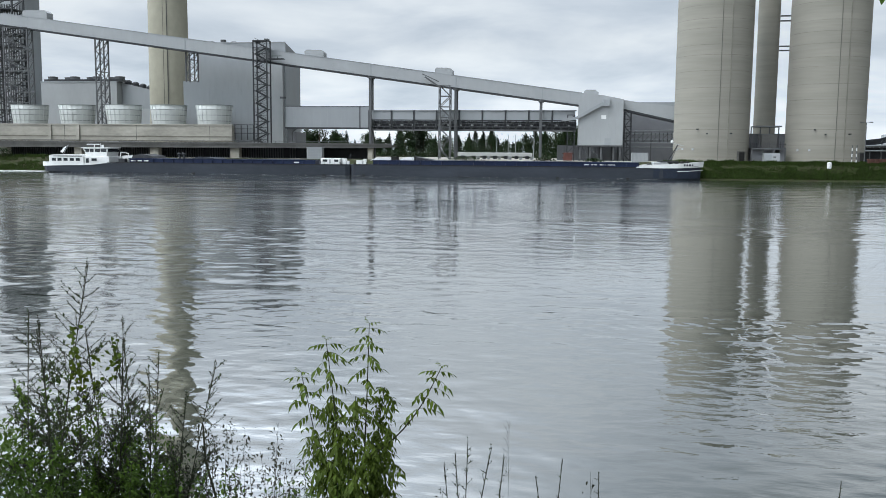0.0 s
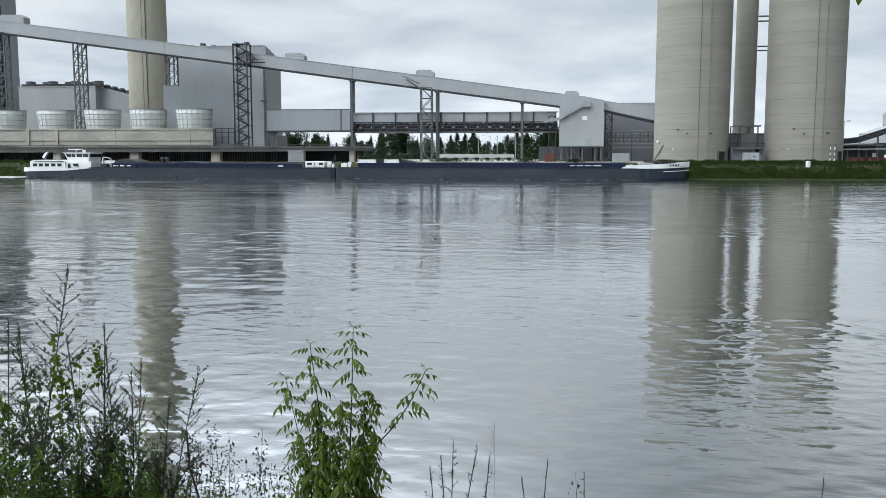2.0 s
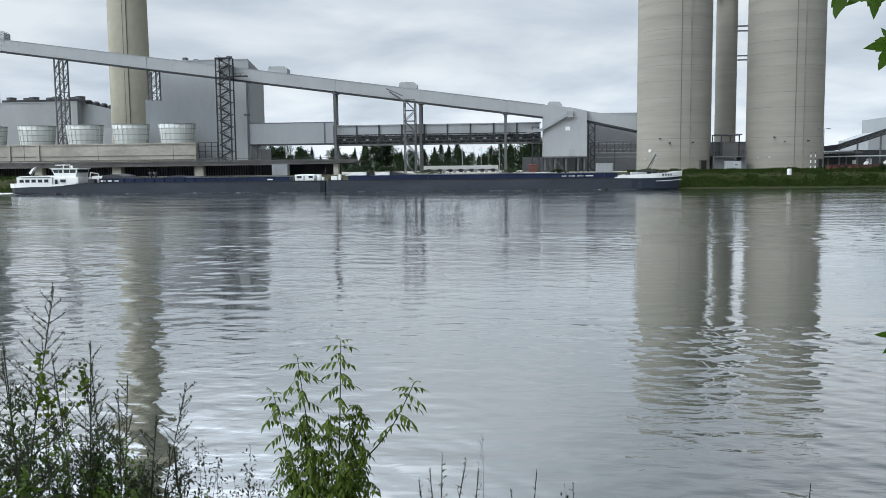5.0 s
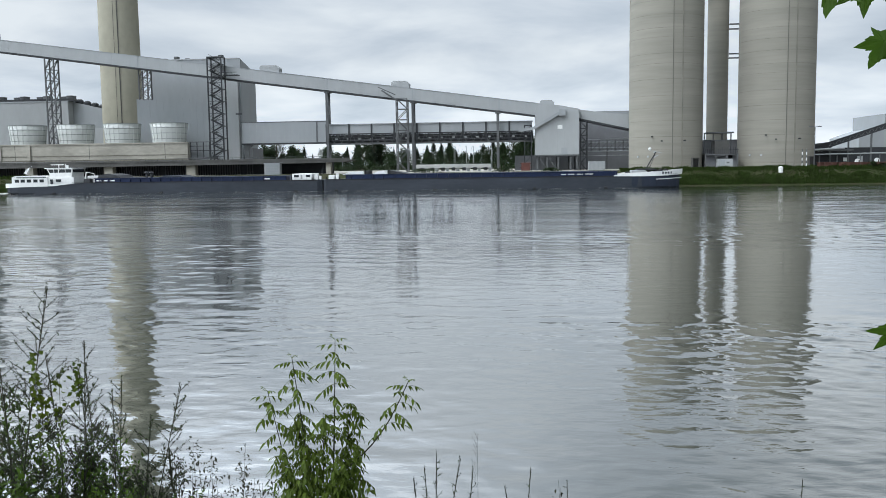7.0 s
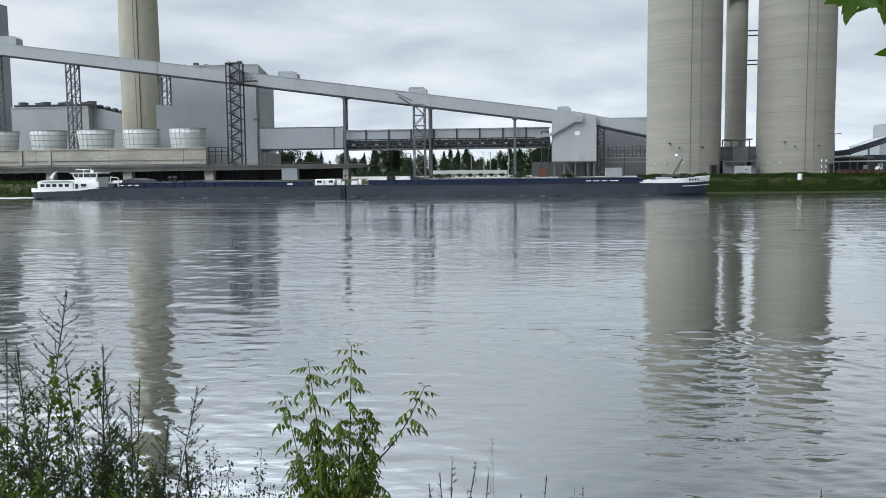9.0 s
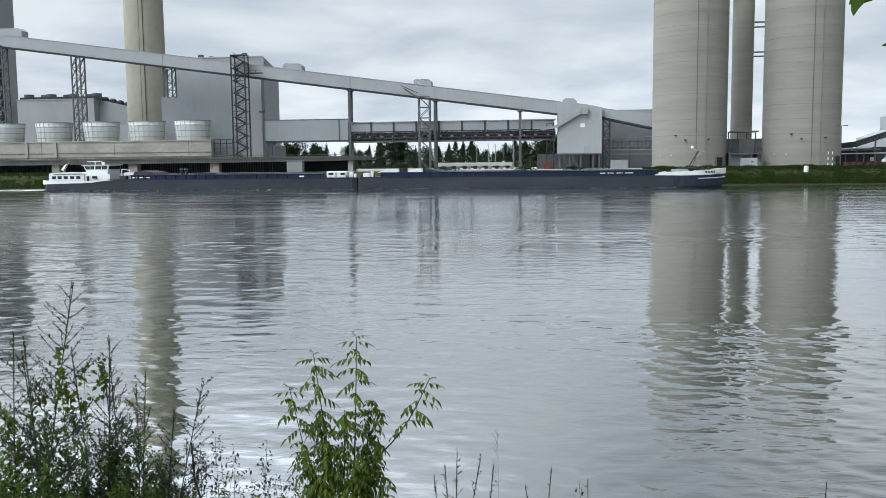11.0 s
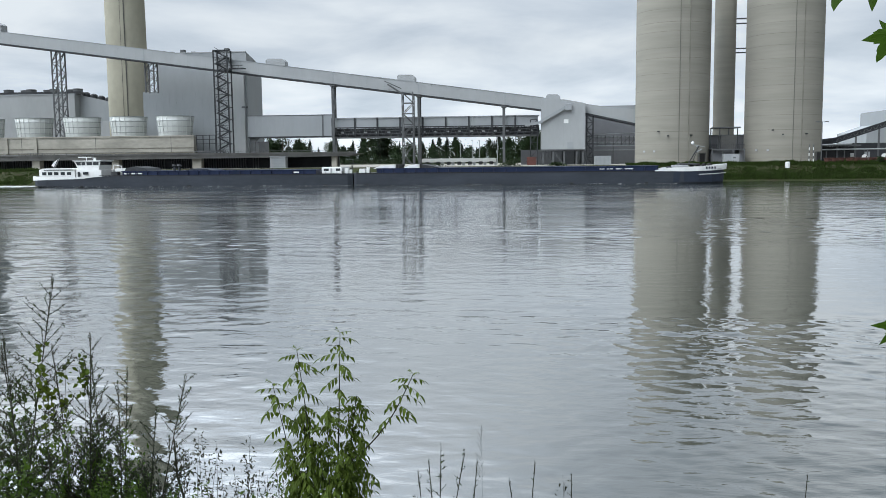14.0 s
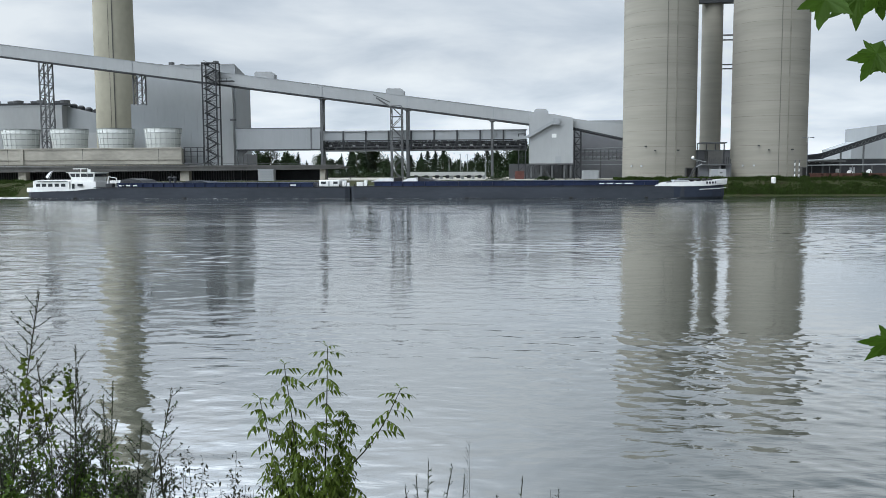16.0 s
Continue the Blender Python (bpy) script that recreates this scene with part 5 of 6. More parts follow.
def build_far_trees():
    rng = random.Random(21)
    kinds = [build_tree_kind("spruce_tree", "dark green conical spruce behind the plant", M_TREE2, 11, True, 1), build_tree_kind("spruce_tree", "slim dark spruce behind the plant", M_TREE2, 12.5, True, 2),
             build_tree_kind("broadleaf_tree", "dark green broadleaf tree behind the plant", M_TREE, 10, False, 3), build_tree_kind("broadleaf_tree", "rounded broadleaf tree behind the plant", M_TREE, 8, False, 4),
             build_tree_kind("broadleaf_tree", "tall uneven broadleaf tree behind the plant", M_TREE, 12, False, 5)]
    first = set()
    # heights follow the skyline between the posts: low at the ends, a tall group in the middle
    for k in range(112):
        u = -146 + 1.62 * k + rng.uniform(-1.2, 1.2)
        v = rng.uniform(405, 440)
        kind = rng.choice((0, 1, 2, 2, 3, 4)) if u > -110 else rng.choice((2, 3, 3, 4))
        skyline = 1.06 + 0.22 * math.sin(u * 0.09 + 1.0) + 0.15 * math.sin(u * 0.31)
        if -66 < u < -48:
            skyline *= 0.62
        m = PLANT @ pose(u, v, 4.6, 0, 0, rng.uniform(0, 360))
        s = skyline * rng.uniform(0.85, 1.2)
        if kind not in first:
            first.add(kind)
            ob = kinds[kind]
            ob.matrix_world = m
        else:
            ob = copy_thing(kinds[kind], m)
        ob.scale = (s, s, s)
    kinds_left = [kinds[i] for i in range(5) if i not in first]
    for ob in kinds_left:
        ob.matrix_world = PLANT @ pose(-100, 430, 4.6)
    # undergrowth closing the foot of the wood
    lv, lf = [], []
    for k in range(14000):
        u, v = rng.uniform(-150, 42), rng.uniform(392, 404)
        z = 4.6 + abs(rng.gauss(0, 3.2)) * (0.75 + 0.4 * math.sin(u * 0.4))
        blade(lv, lf, Vector((u, v, z)), rvec(rng), Vector((0, 0, 1)), rng.uniform(0.6, 1.1), rng.uniform(0.4, 0.7))
    ob = mesh_part("undergrowth", lv, lf, M_TREE, None, "", PLANT)
    tagged(ob, "dark green undergrowth at the foot of the wood", "undergrowth", kind="stuff")


build_far_trees()


def build_bank_growth():
    rng = random.Random(8)
    lv, lf = [], []
    for k in range(44000):
        u = rng.uniform(28, 135) if k % 4 else rng.uniform(-235, -150)
        t = rng.random()
        v = 247.2 + 10.5 * t
        z = 0.35 + 4.35 * min(1, t / 0.93)
        h = rng.uniform(0.35, 0.8) * (1.5 if noise.noise((u * 0.25, v * 0.4, 3)) > 0.12 else 1.05)
        d = Vector((rng.gauss(0, 0.35), rng.gauss(-0.2, 0.35), 1))
        blade(lv, lf, Vector((u, v, z - 0.05)), d, Vector((0, 1, 0)), h, rng.uniform(0.25, 0.6))
    ob = mesh_part("bank_grass", lv, lf, M_FARGRASS, None, "", PLANT)
    tagged(ob, "rough green grass tufts covering the far bank", "grass", kind="stuff")
    for u, v, z, w, h in ((-186, 254.5, 4.0, 4.5, 3.4), (-178, 255.5, 4.3, 3.6, 2.8), (-196, 255, 4.2, 5, 3.8), (98.5, 256.5, 4.4, 1.6, 1.9), (101.5, 256.6, 4.4, 1.2, 1.2), (-6, 259, 4.6, 4, 1.2), (8, 259, 4.6, 3, 1.0), (-30, 259, 4.6, 6, 1.1)):
        s = site("shrub", u, v, z, "dark green shrub growing on the far bank", "shrub", "bank shrubs")
        a, b, tv, tf = [], [], [], []
        for k in range(9):
            q = Vector((rng.gauss(0, w * 0.3), rng.gauss(0, 0.7), h * rng.uniform(0.5, 1)))
            tube(tv, tf, [Vector((0, 0, -0.1)), q * 0.5, q], 0.06, 0.02, 4)
        for k in range(520):
            p = Vector((rng.gauss(0, w * 0.36), rng.gauss(0, 0.8), 0))
            p.z = h * (1 - min(1, (p.x / w) ** 2)) * rng.random() ** 0.6
            blade(a, b, p, rvec(rng), Vector((0, 0, 1)), rng.uniform(0.25, 0.5), rng.uniform(0.2, 0.35))
        mesh_part("stem", tv, tf, M_BARK, s)
        mesh_part("foliage", a, b, M_TREE, s)


build_bank_growth()


# near bank: everything here stands on the slope below the camera
def slope_z(x, y):
    v = 0.139 * x + 0.99 * y
    return 5.45 if v < -1 else 5.3 - 0.456 * max(0, v - 1.2)


def build_mugwort(base, tip, seed, branches=22, spread=0.30, leafy=1.0, label="tall dark mugwort with slender seed spikes"):
    rng = random.Random(seed)
    tip = Vector(tip)
    bx, by = base
    root = Vector((bx, by, slope_z(bx, by) - 0.05))
    p = thing("mugwort", Matrix.Translation(root), label, "weed", "mugwort stand on the near bank")
    v, f, lv, lf, sv, sf = [], [], [], [], [], []
    stem = curve((0, 0, 0), tip - root, Vector((rng.uniform(-0.08, 0.08), 0.05, 0)), 12)
    tube(v, f, stem, 0.0080, 0.0020, 5)
    total = (tip - root).length
    up = Vector((0, 0, 1))

    def at(t):
        s = t * (len(stem) - 1)
        i = min(int(s), len(stem) - 2)
        return stem[i].lerp(stem[i + 1], s - i), (stem[i + 1] - stem[i]).normalized()

    def spike(o, d, length, fine):
        """A side shoot set with small narrow leaves and buds."""
        bend = up * length * 0.12
        pts = [o + d * length * t + bend * t * t for t in (0, 0.25, 0.5, 0.75, 1)]
        tube(v, f, pts, 0.0026, 0.0008, 3)
        n = int(length / (0.0076 if fine else 0.0115) * leafy)
        for i in range(n):
            t = rng.uniform(0.08, 1.0)
            q = o + d * length * t + bend * t * t
            out = (rvec(rng) + d * 0.8 + up * 0.4)
            if fine and rng.random() < 0.75:
                blade(sv, sf, q, out, up, rng.uniform(0.009, 0.019), rng.uniform(0.006, 0.010))
            else:
                blade(lv, lf, q, out, up, rng.uniform(0.014, 0.034) * (1.2 - 0.5 * t), rng.uniform(0.006, 0.012))

    for k in range(branches):
        t = 0.28 + 0.70 * (k + rng.random()) / branches
        o, d = at(t)
        a = rng.uniform(0, 6.28)
        out = (Vector((math.cos(a), 0.6 * math.sin(a), 0)) + d * rng.uniform(0.5, 1.1)).normalized()
        length = spread * (1.07 - t) ** 0.75 * rng.uniform(0.6, 1.3)
        spike(o, out, length, t > 0.45)
        if t < 0.75:
            for j in range(3):
                s = rng.uniform(0.3, 0.8)
                spike(o + out * length * s, (out + rvec(rng, 0.55) + d * 0.4).normalized(), length * 0.4, t > 0.45)
    spike(at(0.82)[0], at(0.9)[1], total * 0.17, True)
    for k in range(int(110 * leafy)):
        t = rng.uniform(0.1, 0.72)
        o, d = at(t)
        blade(lv, lf, o + rvec(rng, 0.03 + 0.09 * (1 - t)), rvec(rng) + up * 0.3, up, rng.uniform(0.025, 0.06), rng.uniform(0.01, 0.022))
    mesh_part("stem", v, f, M_STEM, p)
    mesh_part("foliage", lv, lf, M_MUGWORT, p)
    if sv:
        mesh_part("seed_spike", sv, sf, M_DRY, p, "dark small seed heads")
    return p


def build_low_shrub(x, y, top, width, seed, leaves, size, mat, name="low_shrub", label="leafy green low shrub on the near bank", sprigs=14):
    rng = random.Random(seed)
    z = slope_z(x, y) - 0.05
    s = thing(name, pose(x, y, z), label, "shrub", "low growth on the near bank")
    v, f, lv, lf = [], [], [], []
    h = top - z
    tips = []
    for k in range(sprigs):
        q = Vector((rng.gauss(0, width * 0.45), rng.gauss(0, width * 0.3), 0))
        q.z = h * (1 - 0.35 * min(1.5, (q.x / width) ** 2)) * rng.uniform(0.62, 1.0)
        pts = curve((q.x * 0.3, q.y * 0.3, 0), q, Vector((rng.uniform(-0.06, 0.06), 0, 0)), 7)
        tube(v, f, pts, 0.005, 0.001, 4)
        tips.append(pts)
    for k in range(int(leaves * (1.7 if mat == M_SHRUB else 1.0))):
        pts = rng.choice(tips)
        t = rng.uniform(0.3, 1.0) ** 0.8 * (len(pts) - 1)
        i = min(int(t), len(pts) - 2)
        o = pts[i].lerp(pts[i + 1], t - i) + rvec(rng, 0.035 * (1.5 - t / len(pts)))
        blade(lv, lf, o, rvec(rng) + Vector((0, 0, 0.3)), Vector((0, 0, 1)), 1.35 * size * rng.uniform(0.6, 1.3), 1.35 * size * rng.uniform(0.3, 0.6))
    mesh_part("stem", v, f, M_STEM, s)
    mesh_part("foliage", lv, lf, mat, s)
    return s


def compound_leaf(seed, size):
    """A drooping leaf of five to seven toothed leaflets on one stalk."""
    rng = random.Random(seed)
    v, f = [], []
    n = rng.choice((2, 3, 3))
    mid = [Vector((0, t * size, 0.05 * size * math.sin(t * 3) - 0.28 * size * t * t)) for t in (0, 0.25, 0.5, 0.75, 0.95)]
    tube(v, f, mid, 0.0016, 0.0008, 3)

    def leaflet(o, d, length):
        d = d.normalized()
        s = d.cross(Vector((0, 0, 1))).normalized()
        a = len(v)
        ws = (0.02, 0.15, 0.205, 0.17, 0.085, 0.0)
        for i, w in enumerate(ws):
            t = i / 5
            c = o + d * length * t + Vector((0, 0, -0.35 * length * t * t))
            c2 = w * length * (1 + rng.uniform(-0.15, 0.15))
            v.append(c + s * c2 + Vector((0, 0, 0.30 * c2)))
            v.append(c)
            v.append(c - s * c2 + Vector((0, 0, 0.30 * c2)))
        for i in range(5):
            b = a + 3 * i
            f.append((b, b + 1, b + 4, b + 3))
            f.append((b + 1, b + 2, b + 5, b + 4))

    for k in range(n):
        t = 0.36 + 0.46 * k / max(1, n - 1)
        o = mid[min(4, round(t * 4))]
        for s in (-1, 1):
            leaflet(o, Vector((s * 0.75, 0.55 + 0.3 * rng.random(), -0.75 + rng.uniform(-0.4, 0.2))), size * rng.uniform(0.38, 0.52))
    leaflet(mid[-1], Vector((rng.uniform(-0.2, 0.2), 1, -0.5)), size * 0.55)
    me = bpy.data.meshes.new("leaf")
    me.from_pydata(v, [], f)
    me.materials.append(M_SAPLING)
    return me


def build_sapling():
    rng = random.Random(77)
    bx, by = -0.50, 4.49
    root = Vector((bx, by, slope_z(bx, by) - 0.05))
    s = thing("sapling", Matrix.Translation(root), "bright green box elder sapling on the near bank", "sapling")
    kinds = [compound_leaf(i, 0.094) for i in range(10)]
    shoots = [((0.0, 0, 0.3), (-0.385, 4.486, 6.10), 0.010, 22), ((0.02, 0, 0.6), (-0.635, 4.45, 6.01), 0.007, 20), ((0.07, 0, 1.45), (0.041, 4.386, 5.87), 0.006, 13),
              ((-0.02, 0, 0.5), (-0.79, 4.5, 5.80), 0.006, 20), ((0.05, 0.02, 0.7), (-0.30, 4.55, 5.70), 0.006, 26), ((0, 0, 0.5), (-0.62, 4.55, 5.64), 0.006, 26), ((0, 0, 0.5), (-0.26, 4.5, 5.46), 0.006, 24),
              ((0, 0, 0.5), (-0.46, 4.42, 5.68), 0.006, 28), ((0, 0, 0.5), (-0.72, 4.5, 5.42), 0.005, 24), ((0, 0, 0.4), (-0.36, 4.35, 5.44), 0.005, 30), ((0, 0, 0.4), (-0.55, 4.40, 5.50), 0.005, 30), ((0, 0, 0.4), (-0.24, 4.45, 5.26), 0.005, 22), ((0, 0, 0.4), (-0.62, 4.40, 5.30), 0.005, 26), ((0, 0, 0.4), (-0.45, 4.30, 5.28), 0.005, 28)]
    for k, (a, tip, r, count) in enumerate(shoots):
        count = int(count * (1.0 if k < 4 else 3.9))
        v, f = [], []
        a = Vector(a)
        tip = Vector(tip) - root
        bend = Vector((0.04 if k == 2 else rng.uniform(-0.03, 0.03), 0, -0.05 if k == 2 else 0.03))
        pts = curve(a, tip, bend, 10)
        if k == 0:
            tube(v, f, [Vector((0, 0, 0)), Vector((0, 0, 0.3))], 0.012, 0.010, 6)
        tube(v, f, pts, r, 0.002, 6)
        mesh_part("trunk" if k == 0 else "shoot", v, f, M_STEM, s)
        length = (pts[-1] - pts[0]).length
        for i in range(count):
            if k < 4:       # opposite pairs at nodes, further apart down the shoot
                node = i // 2
                t = 1.0 - (0.004 + 0.027 * node + 0.0055 * node * node) / length
                az = (i % 2) * 180 + (90 if node % 2 else 0) + 35 + rng.uniform(-28, 28)
                size = (0.55, 0.85, 1.05, 1.1, 1.1, 1.05, 1.0)[min(node, 6)] * rng.uniform(0.9, 1.1)
                tilt = (38, 12, -4)[min(node, 2)] + rng.uniform(-14, 10)
            else:
                t = 1.0 - 0.7 * (i / count)
                az = rng.uniform(0, 360)
                size = rng.uniform(0.6, 1.05)
                tilt = rng.uniform(-35, 15)
            q = max(0, t) * (len(pts) - 1)
            j = min(int(q), len(pts) - 2)
            o = pts[j].lerp(pts[j + 1], q - j)
            m = Matrix.Translation(o) @ Euler((radians(tilt), radians(rng.uniform(-15, 15)), radians(az))).to_matrix().to_4x4() @ Matrix.Scale(size, 4)
            share("leaf", rng.choice(kinds), s, m)


def build_near_bank():
    mug = (((-2.30, 4.29), (-1.934, 4.286, 6.47), 54, 0.46, 1.3), ((-2.02, 4.49), (-1.826, 4.486, 6.11), 46, 0.40, 1.6), ((-1.70, 4.69), (-1.336, 4.686, 5.81), 42, 0.36, 1.2), ((-2.25, 4.0), (-2.09, 3.986, 6.20), 28, 0.42, 1.4),
           ((-2.16, 4.6), (-2.10, 4.6, 6.02), 28, 0.42, 1.7), ((-2.05, 4.7), (-1.95, 4.7, 5.92), 28, 0.42, 1.8), ((-1.78, 4.3), (-1.62, 4.3, 5.86), 26, 0.40, 1.7), ((-1.6, 4.5), (-1.47, 4.5, 5.66), 26, 0.38, 1.6),
           ((-2.4, 4.5), (-2.36, 4.45, 6.15), 26, 0.40, 1.6), ((-1.85, 4.9), (-1.76, 4.9, 5.80), 26, 0.42, 1.8), ((-2.5, 4.7), (-2.44, 4.7, 6.0), 26, 0.40, 1.6), ((-2.15, 5.1), (-2.06, 5.1, 5.85), 26, 0.44, 1.8),
           ((0.18, 4.7), (0.207, 4.686, 5.33), 20, 0.16, 0.8), ((0.30, 4.75), (0.36, 4.75, 5.27), 18, 0.15, 0.8), ((0.42, 4.65), (0.43, 4.65, 5.24), 18, 0.13, 0.8), ((0.02, 4.7), (0.06, 4.7, 5.17), 16, 0.13, 0.7), ((0.10, 4.8), (0.13, 4.8, 5.2), 16, 0.13, 0.7),
           ((0.82, 4.75), (0.80, 4.72, 5.20), 14, 0.10, 0.5), ((0.98, 4.7), (1.02, 4.68, 5.13), 14, 0.10, 0.5), ((0.66, 4.7), (0.63, 4.7, 5.10), 12, 0.08, 0.5), ((2.5, 4.7), (2.53, 4.686, 5.08), 12, 0.07, 0.5))
    for k, (b, tip, n, spread, leafy) in enumerate(mug):
        build_mugwort(b, tip, 100 + k, n, spread, leafy, "tall dark mugwort with slender seed spikes" if k < 12 else "short wiry weed with narrow green leaves")
    shrubs = ((-2.12, 3.9, 5.78, 0.34, 1700, 0.034), (-1.92, 4.1, 5.62, 0.34, 1700, 0.034), (-1.68, 4.2, 5.46, 0.30, 1300, 0.032), (-2.35, 4.5, 5.80, 0.36, 1500, 0.036), (-1.45, 4.3, 5.32, 0.28, 1100, 0.03), (-2.0, 4.6, 5.66, 0.36, 1500, 0.034), (-1.75, 4.7, 5.52, 0.34, 1300, 0.032),
              (-1.22, 4.5, 5.22, 0.24, 620, 0.03), (-1.00, 4.6, 5.16, 0.24, 620, 0.03), (-0.82, 4.7, 5.20, 0.24, 620, 0.03), (-2.2, 4.9, 5.62, 0.42, 1300, 0.036), (-0.28, 4.3, 5.16, 0.18, 380, 0.03), (-0.50, 4.3, 5.28, 0.20, 520, 0.03), (-0.62, 4.6, 5.25, 0.22, 520, 0.03), (-0.12, 4.5, 5.00, 0.18, 220, 0.03))
    for k, (x, y, top, w, n, size) in enumerate(shrubs):
        build_low_shrub(x, y, top, w, 300 + k, n, size, M_SHRUB)
    for k, (x, y, top, w, n) in enumerate(((-1.28, 4.75, 5.46, 0.26, 230), (-1.02, 4.9, 5.42, 0.22, 170), (-1.5, 4.95, 5.5, 0.3, 260), (-0.82, 4.85, 5.30, 0.2, 150), (0.02, 4.8, 5.12, 0.15, 80), (1.0, 4.8, 5.22, 0.12, 30))):
        build_low_shrub(x, y, top, w, 400 + k, n * 4, 0.024, M_DRY, "dry_weed", "sparse dark weed with small round leaves", 10)
    # a climbing vine wound round the tall weeds
    vine = thing("climbing_vine", pose(-1.98, 4.27, slope_z(-1.98, 4.27) - 0.03), "yellow-green climbing vine with rounded leaves wound up the weeds", "vine")
    rng = random.Random(44)
    v, f, lv, lf = [], [], [], []
    z0 = slope_z(-1.98, 4.27) - 0.03
    for tip, low, n in (((-2.03, 4.27, 6.10), 0.84, 46), ((-2.0, 4.3, 5.90), 0.86, 26), ((-1.93, 4.36, 5.97), 0.86, 26), ((-1.84, 4.40, 6.00), 0.9, 30)):
        pts = curve((0, 0, 0), Vector(tip) - Vector((-1.98, 4.27, z0)), Vector((rng.uniform(-0.05, 0.05), 0.02, 0)), 12)
        tube(v, f, pts, 0.003, 0.0012, 4)
        for i in range(n):
            q = rng.uniform(low, 1.0) * 11
            j = min(int(q), 10)
            blade(lv, lf, pts[j].lerp(pts[j + 1], q - j) + rvec(rng, 0.016), rvec(rng) + Vector((0, 0, -0.4)), Vector((0, 1, 0.3)), rng.uniform(0.026, 0.046), rng.uniform(0.022, 0.036), 0.12)
    mesh_part("stem", v, f, M_STEM, vine)
    mesh_part("foliage", lv, lf, M_SAPLING, vine)
    # the thin dry grass stalk and a dark dead stick
    g = thing("grass_stalk", pose(0.41, 4.69, slope_z(0.41, 4.69) - 0.03), "thin pale dry grass stalk with feathery top", "grass")
    v, f = [], []
    top = Vector((0.05, 0, 5.49 - slope_z(0.41, 4.69)))
    tube(v, f, curve((0, 0, 0), top, Vector((0.02, 0, 0)), 8), 0.0025, 0.0008, 4)
    rng = random.Random(5)
    for k in range(16):
        o = top * (0.80 + 0.19 * k / 16)
        tube(v, f, [o, o + Vector((rng.choice((-1, 1)) * rng.uniform(0.01, 0.035), 0, rng.uniform(0.03, 0.06)))], 0.0012, 0.0005, 3)
    mesh_part("stalk", v, f, M_STEM, g)
    d = thing("dead_stick", pose(-1.39, 4.69, slope_z(-1.39, 4.69) - 0.05), "dark crooked dead stick among the weeds", "stick")
    v, f = [], []
    h = 5.46 - slope_z(-1.39, 4.69)
    tube(v, f, [Vector((0.03, 0, 0)), Vector((0.0, 0, h * 0.5)), Vector((0.03, 0, h * 0.72)), Vector((-0.03, 0, h * 0.86)), Vector((-0.04, 0, h))], 0.011, 0.006, 6)
    mesh_part("stick", v, f, M_STEM, d)
    # rough grass under it all
    lv, lf = [], []
    rng = random.Random(31)
    for k in range(9000):
        x, y = rng.uniform(-3.4, 3.4), rng.uniform(2.2, 6.5)
        h = rng.uniform(0.1, 0.42)
        blade(lv, lf, Vector((x, y, slope_z(x, y) - 0.03)), Vector((rng.gauss(0, 0.4), rng.gauss(0, 0.4), 1)), Vector((0, 1, 0)), h, rng.uniform(0.006, 0.016))
    ob = mesh_part("bank_grass", lv, lf, M_SHRUB, None)
    tagged(ob, "rough green grass on the near slope", "grass", kind="stuff")


build_sapling()
build_near_bank()


def lobed_leaf(seed, size):
    """A broad five-lobed leaf, toothed, hanging from its stalk at the origin along -z."""
    rng = random.Random(seed)
    tips = ((-112, 0.62), (-52, 0.95), (0, 1.0), (52, 0.95), (112, 0.62))
    outline = []
    for i, (a, r) in enumerate(tips):
        a += rng.uniform(-6, 6)
        for da, rr in ((-22, 0.60), (-15, 0.73), (-12, 0.71), (-7, 0.86), (0, 1.08), (7, 0.84), (12, 0.70), (15, 0.73), (22, 0.60)):
            outline.append((a + da, r * rr * rng.uniform(0.95, 1.05)))
        if i < 4:
            outline.append(((a + tips[i + 1][0]) / 2, 0.50))
    v = [Vector((0, 0, 0))]
    c = Vector((0, 0, -0.32 * size))
    v.append(c)
    for a, r in outline:
        t = radians(a)
        x, z = math.sin(t) * r * 0.66 * size, -math.cos(t) * r * 0.66 * size
        v.append(c + Vector((x, 0.10 * size * math.cos(3 * t) - 0.25 * abs(x), z)))
    f = [(1, i, i + 1) for i in range(2, len(v) - 1)] + [(1, len(v) - 1, 0), (1, 0, 2)]
    me = bpy.data.meshes.new("leaf")
    me.from_pydata(v, [], f)
    me.materials.append(M_MAPLE)
    return me


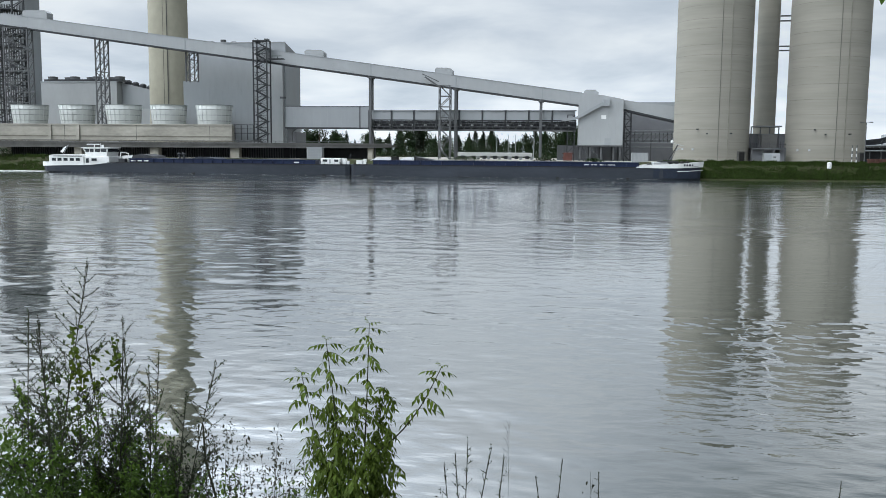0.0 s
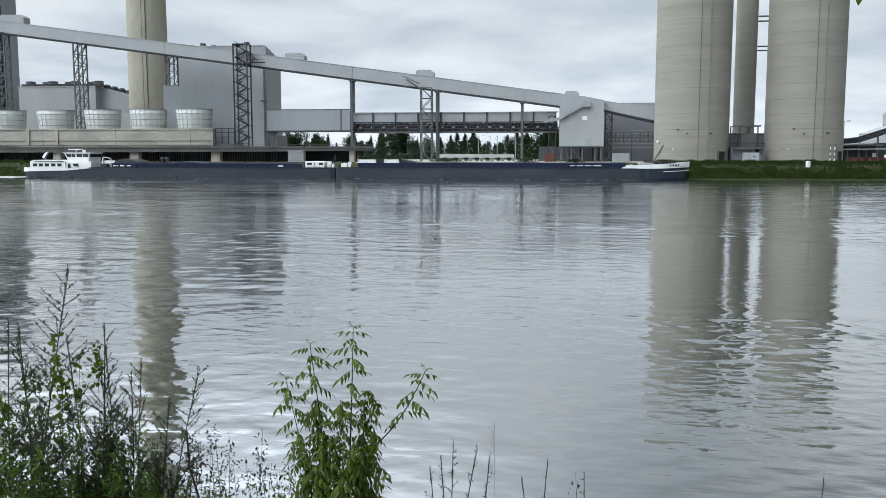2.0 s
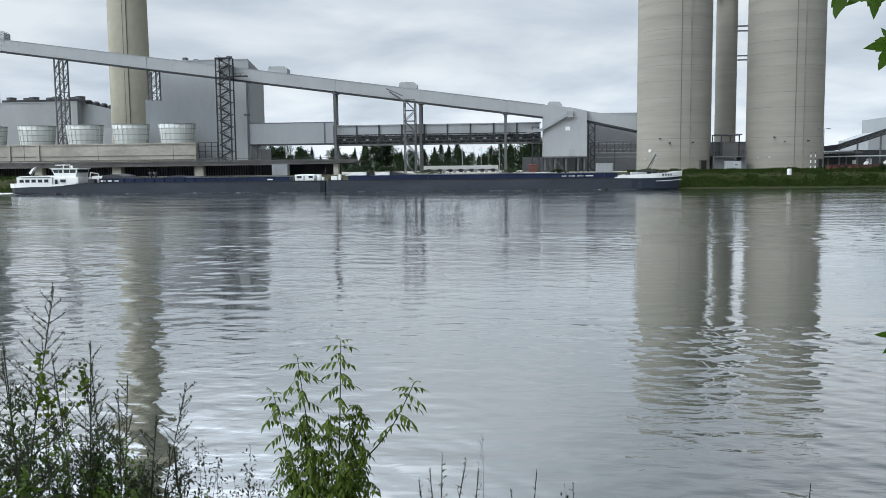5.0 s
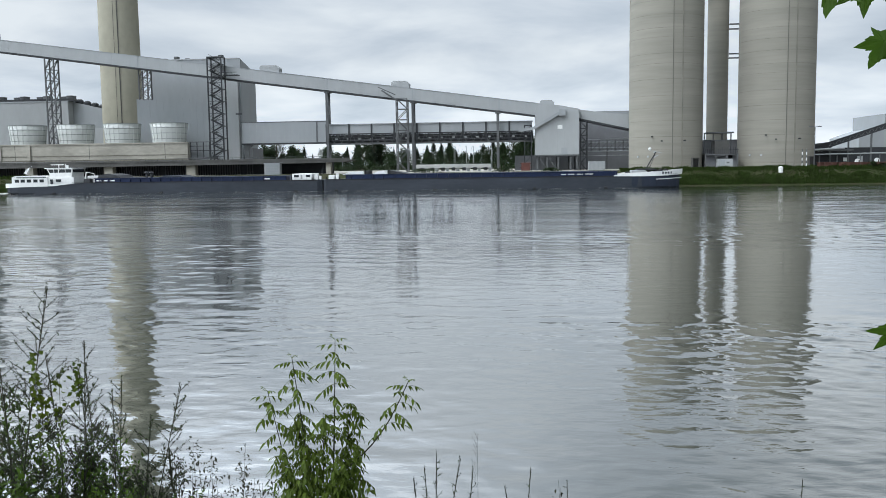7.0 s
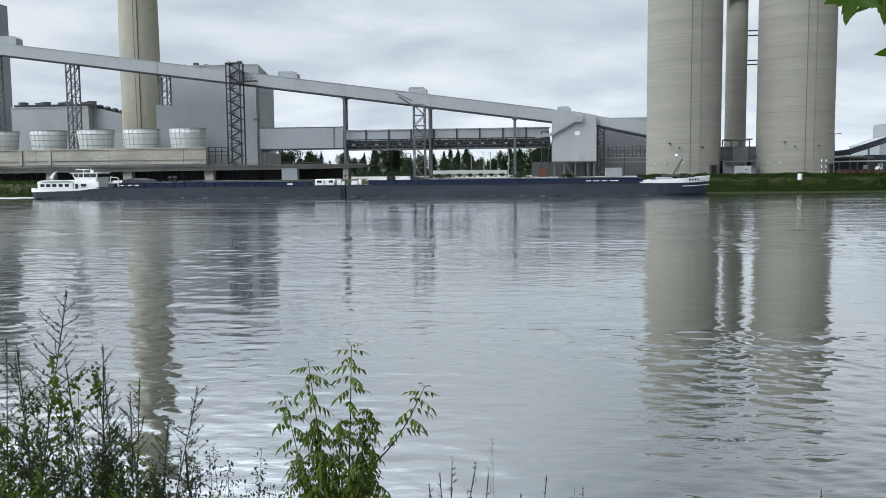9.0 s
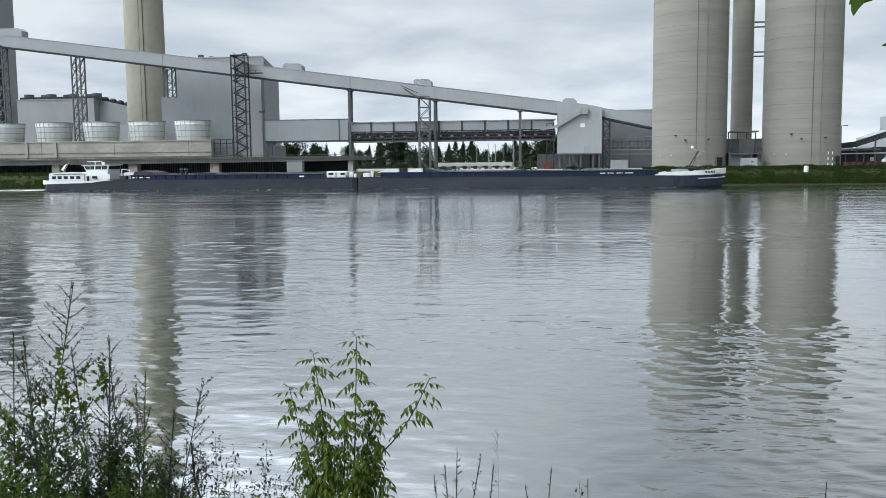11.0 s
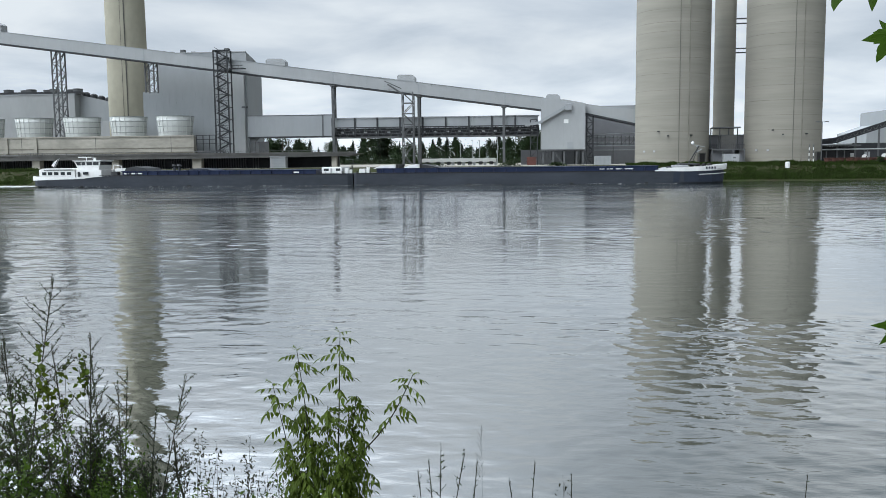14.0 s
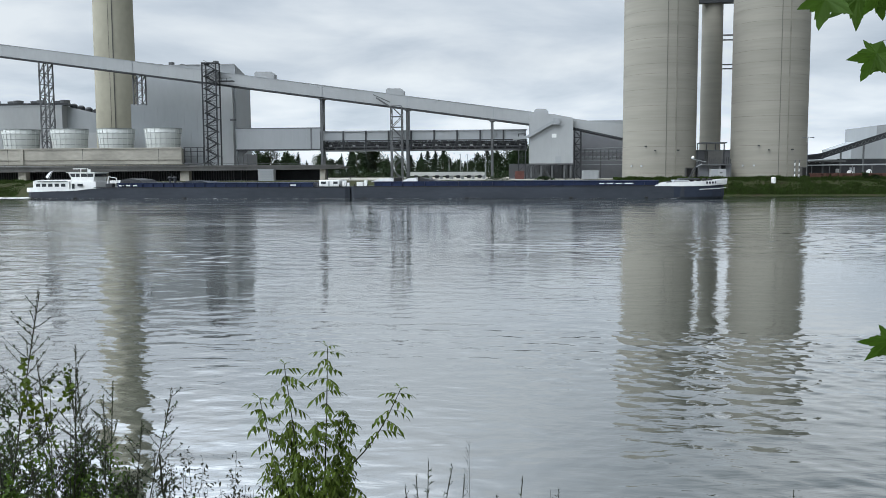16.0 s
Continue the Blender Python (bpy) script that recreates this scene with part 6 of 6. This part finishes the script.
def build_overhanging_tree():
    rng = random.Random(12)
    root = Vector((2.9, 1.7, slope_z(2.9, 1.7) - 0.1))
    t = thing("sycamore_tree", Matrix.Translation(root), "young sycamore with broad lobed leaves hanging over the river bank", "tree")
    v, f = [], []
    tube(v, f, curve((0, 0, 0), (0.25, 0.1, 3.6), Vector((0.05, 0, 0)), 9), 0.07, 0.03, 9)
    mesh_part("trunk", v, f, M_BARK, t)
    kinds = [lobed_leaf(i, 0.140) for i in range(6)]
    # limbs towards the hanging leaves, each with its twigs
    limbs = (((0.15, 0, 2.4), (1.454, 2.000, 7.758)), ((0.1, 0, 2.1), (1.506, 1.900, 7.515)), ((0.05, 0, 1.1), (1.552, 1.900, 6.661)), ((0.2, 0.05, 2.9), (1.8, 2.2, 8.3)))
    places = (
        (0, (1.301, 2.000, 7.657), 1.02, 10, 14),
        (0, (1.407, 2.040, 7.669), 1, -10, -6),
        (0, (1.395, 2.100, 7.712), 1, 20, 4),
        (0, (1.414, 1.950, 7.666), 0.9, 15, -12),
        (0, (1.550, 2.100, 7.670), 0.6, 0, 0),
        (1, (1.412, 1.900, 7.480), 0.9, 10, 24),
        (1, (1.484, 1.950, 7.475), 0.9, -12, -6),
        (1, (1.500, 1.900, 7.499), 1, 15, 6),
        (2, (1.502, 1.900, 6.644), 0.95, 8, 38),
        (2, (1.573, 1.920, 6.632), 1, -15, 10),
        (2, (1.547, 1.950, 6.668), 0.4, 10, -5),
        (3, (1.75, 2.1, 8.2), 1.0, 0, 0), (3, (1.85, 2.2, 8.25), 1.0, 30, 10), (3, (1.7, 2.25, 8.3), 1.0, -20, 0), (3, (1.95, 2.0, 8.1), 1.0, 10, 10))
    for k, (a, b) in enumerate(limbs):
        v, f = [], []
        b = Vector(b) - root
        tube(v, f, curve(a, b, Vector((0, 0, 0.12)), 9), 0.016, 0.003, 6)
        for i, p, s, rz, lean in places:
            if i == k:
                q = Vector(p) - root
                tube(v, f, curve(b.lerp(Vector(a), 0.08), q, Vector((0, 0, 0.015)), 5), 0.0018, 0.001, 4)
        mesh_part("limb", v, f, M_BARK, t)
    for i, p, s, rz, lean in places:
        m = Matrix.Translation(Vector(p) - root) @ Euler((radians(rng.uniform(-38, 8)), radians(lean), radians(rz - 30))).to_matrix().to_4x4() @ Matrix.Scale(s, 4)
        share("leaf", rng.choice(kinds), t, m)


build_overhanging_tree()


# ---- movement ----
CONVOY = [(0, -26.69, 246.05, -7.284), (2, -25.76, 244.79, -7.731), (4, -24.6, 243.39, -8.179), (6, -23.19, 241.85, -8.627), (8, -21.54, 240.17, -9.075), (10, -19.66, 238.35, -9.522), (12, -17.53, 236.4, -9.97), (14, -15.16, 234.3, -10.418), (16, -12.55, 232.06, -10.865)]


def motions():
    rows = [(t, pose(x, y, 0, 0, 0, turn)) for t, x, y, turn in CONVOY]
    walk(lighter, rows)
    walk(motor, rows)
    walk(wake, rows)
    flow = [(t, PLANT @ pose(-0.55 * t, 0, 0)) for t in range(0, 17, 2)]
    walk(river, flow)


motions()
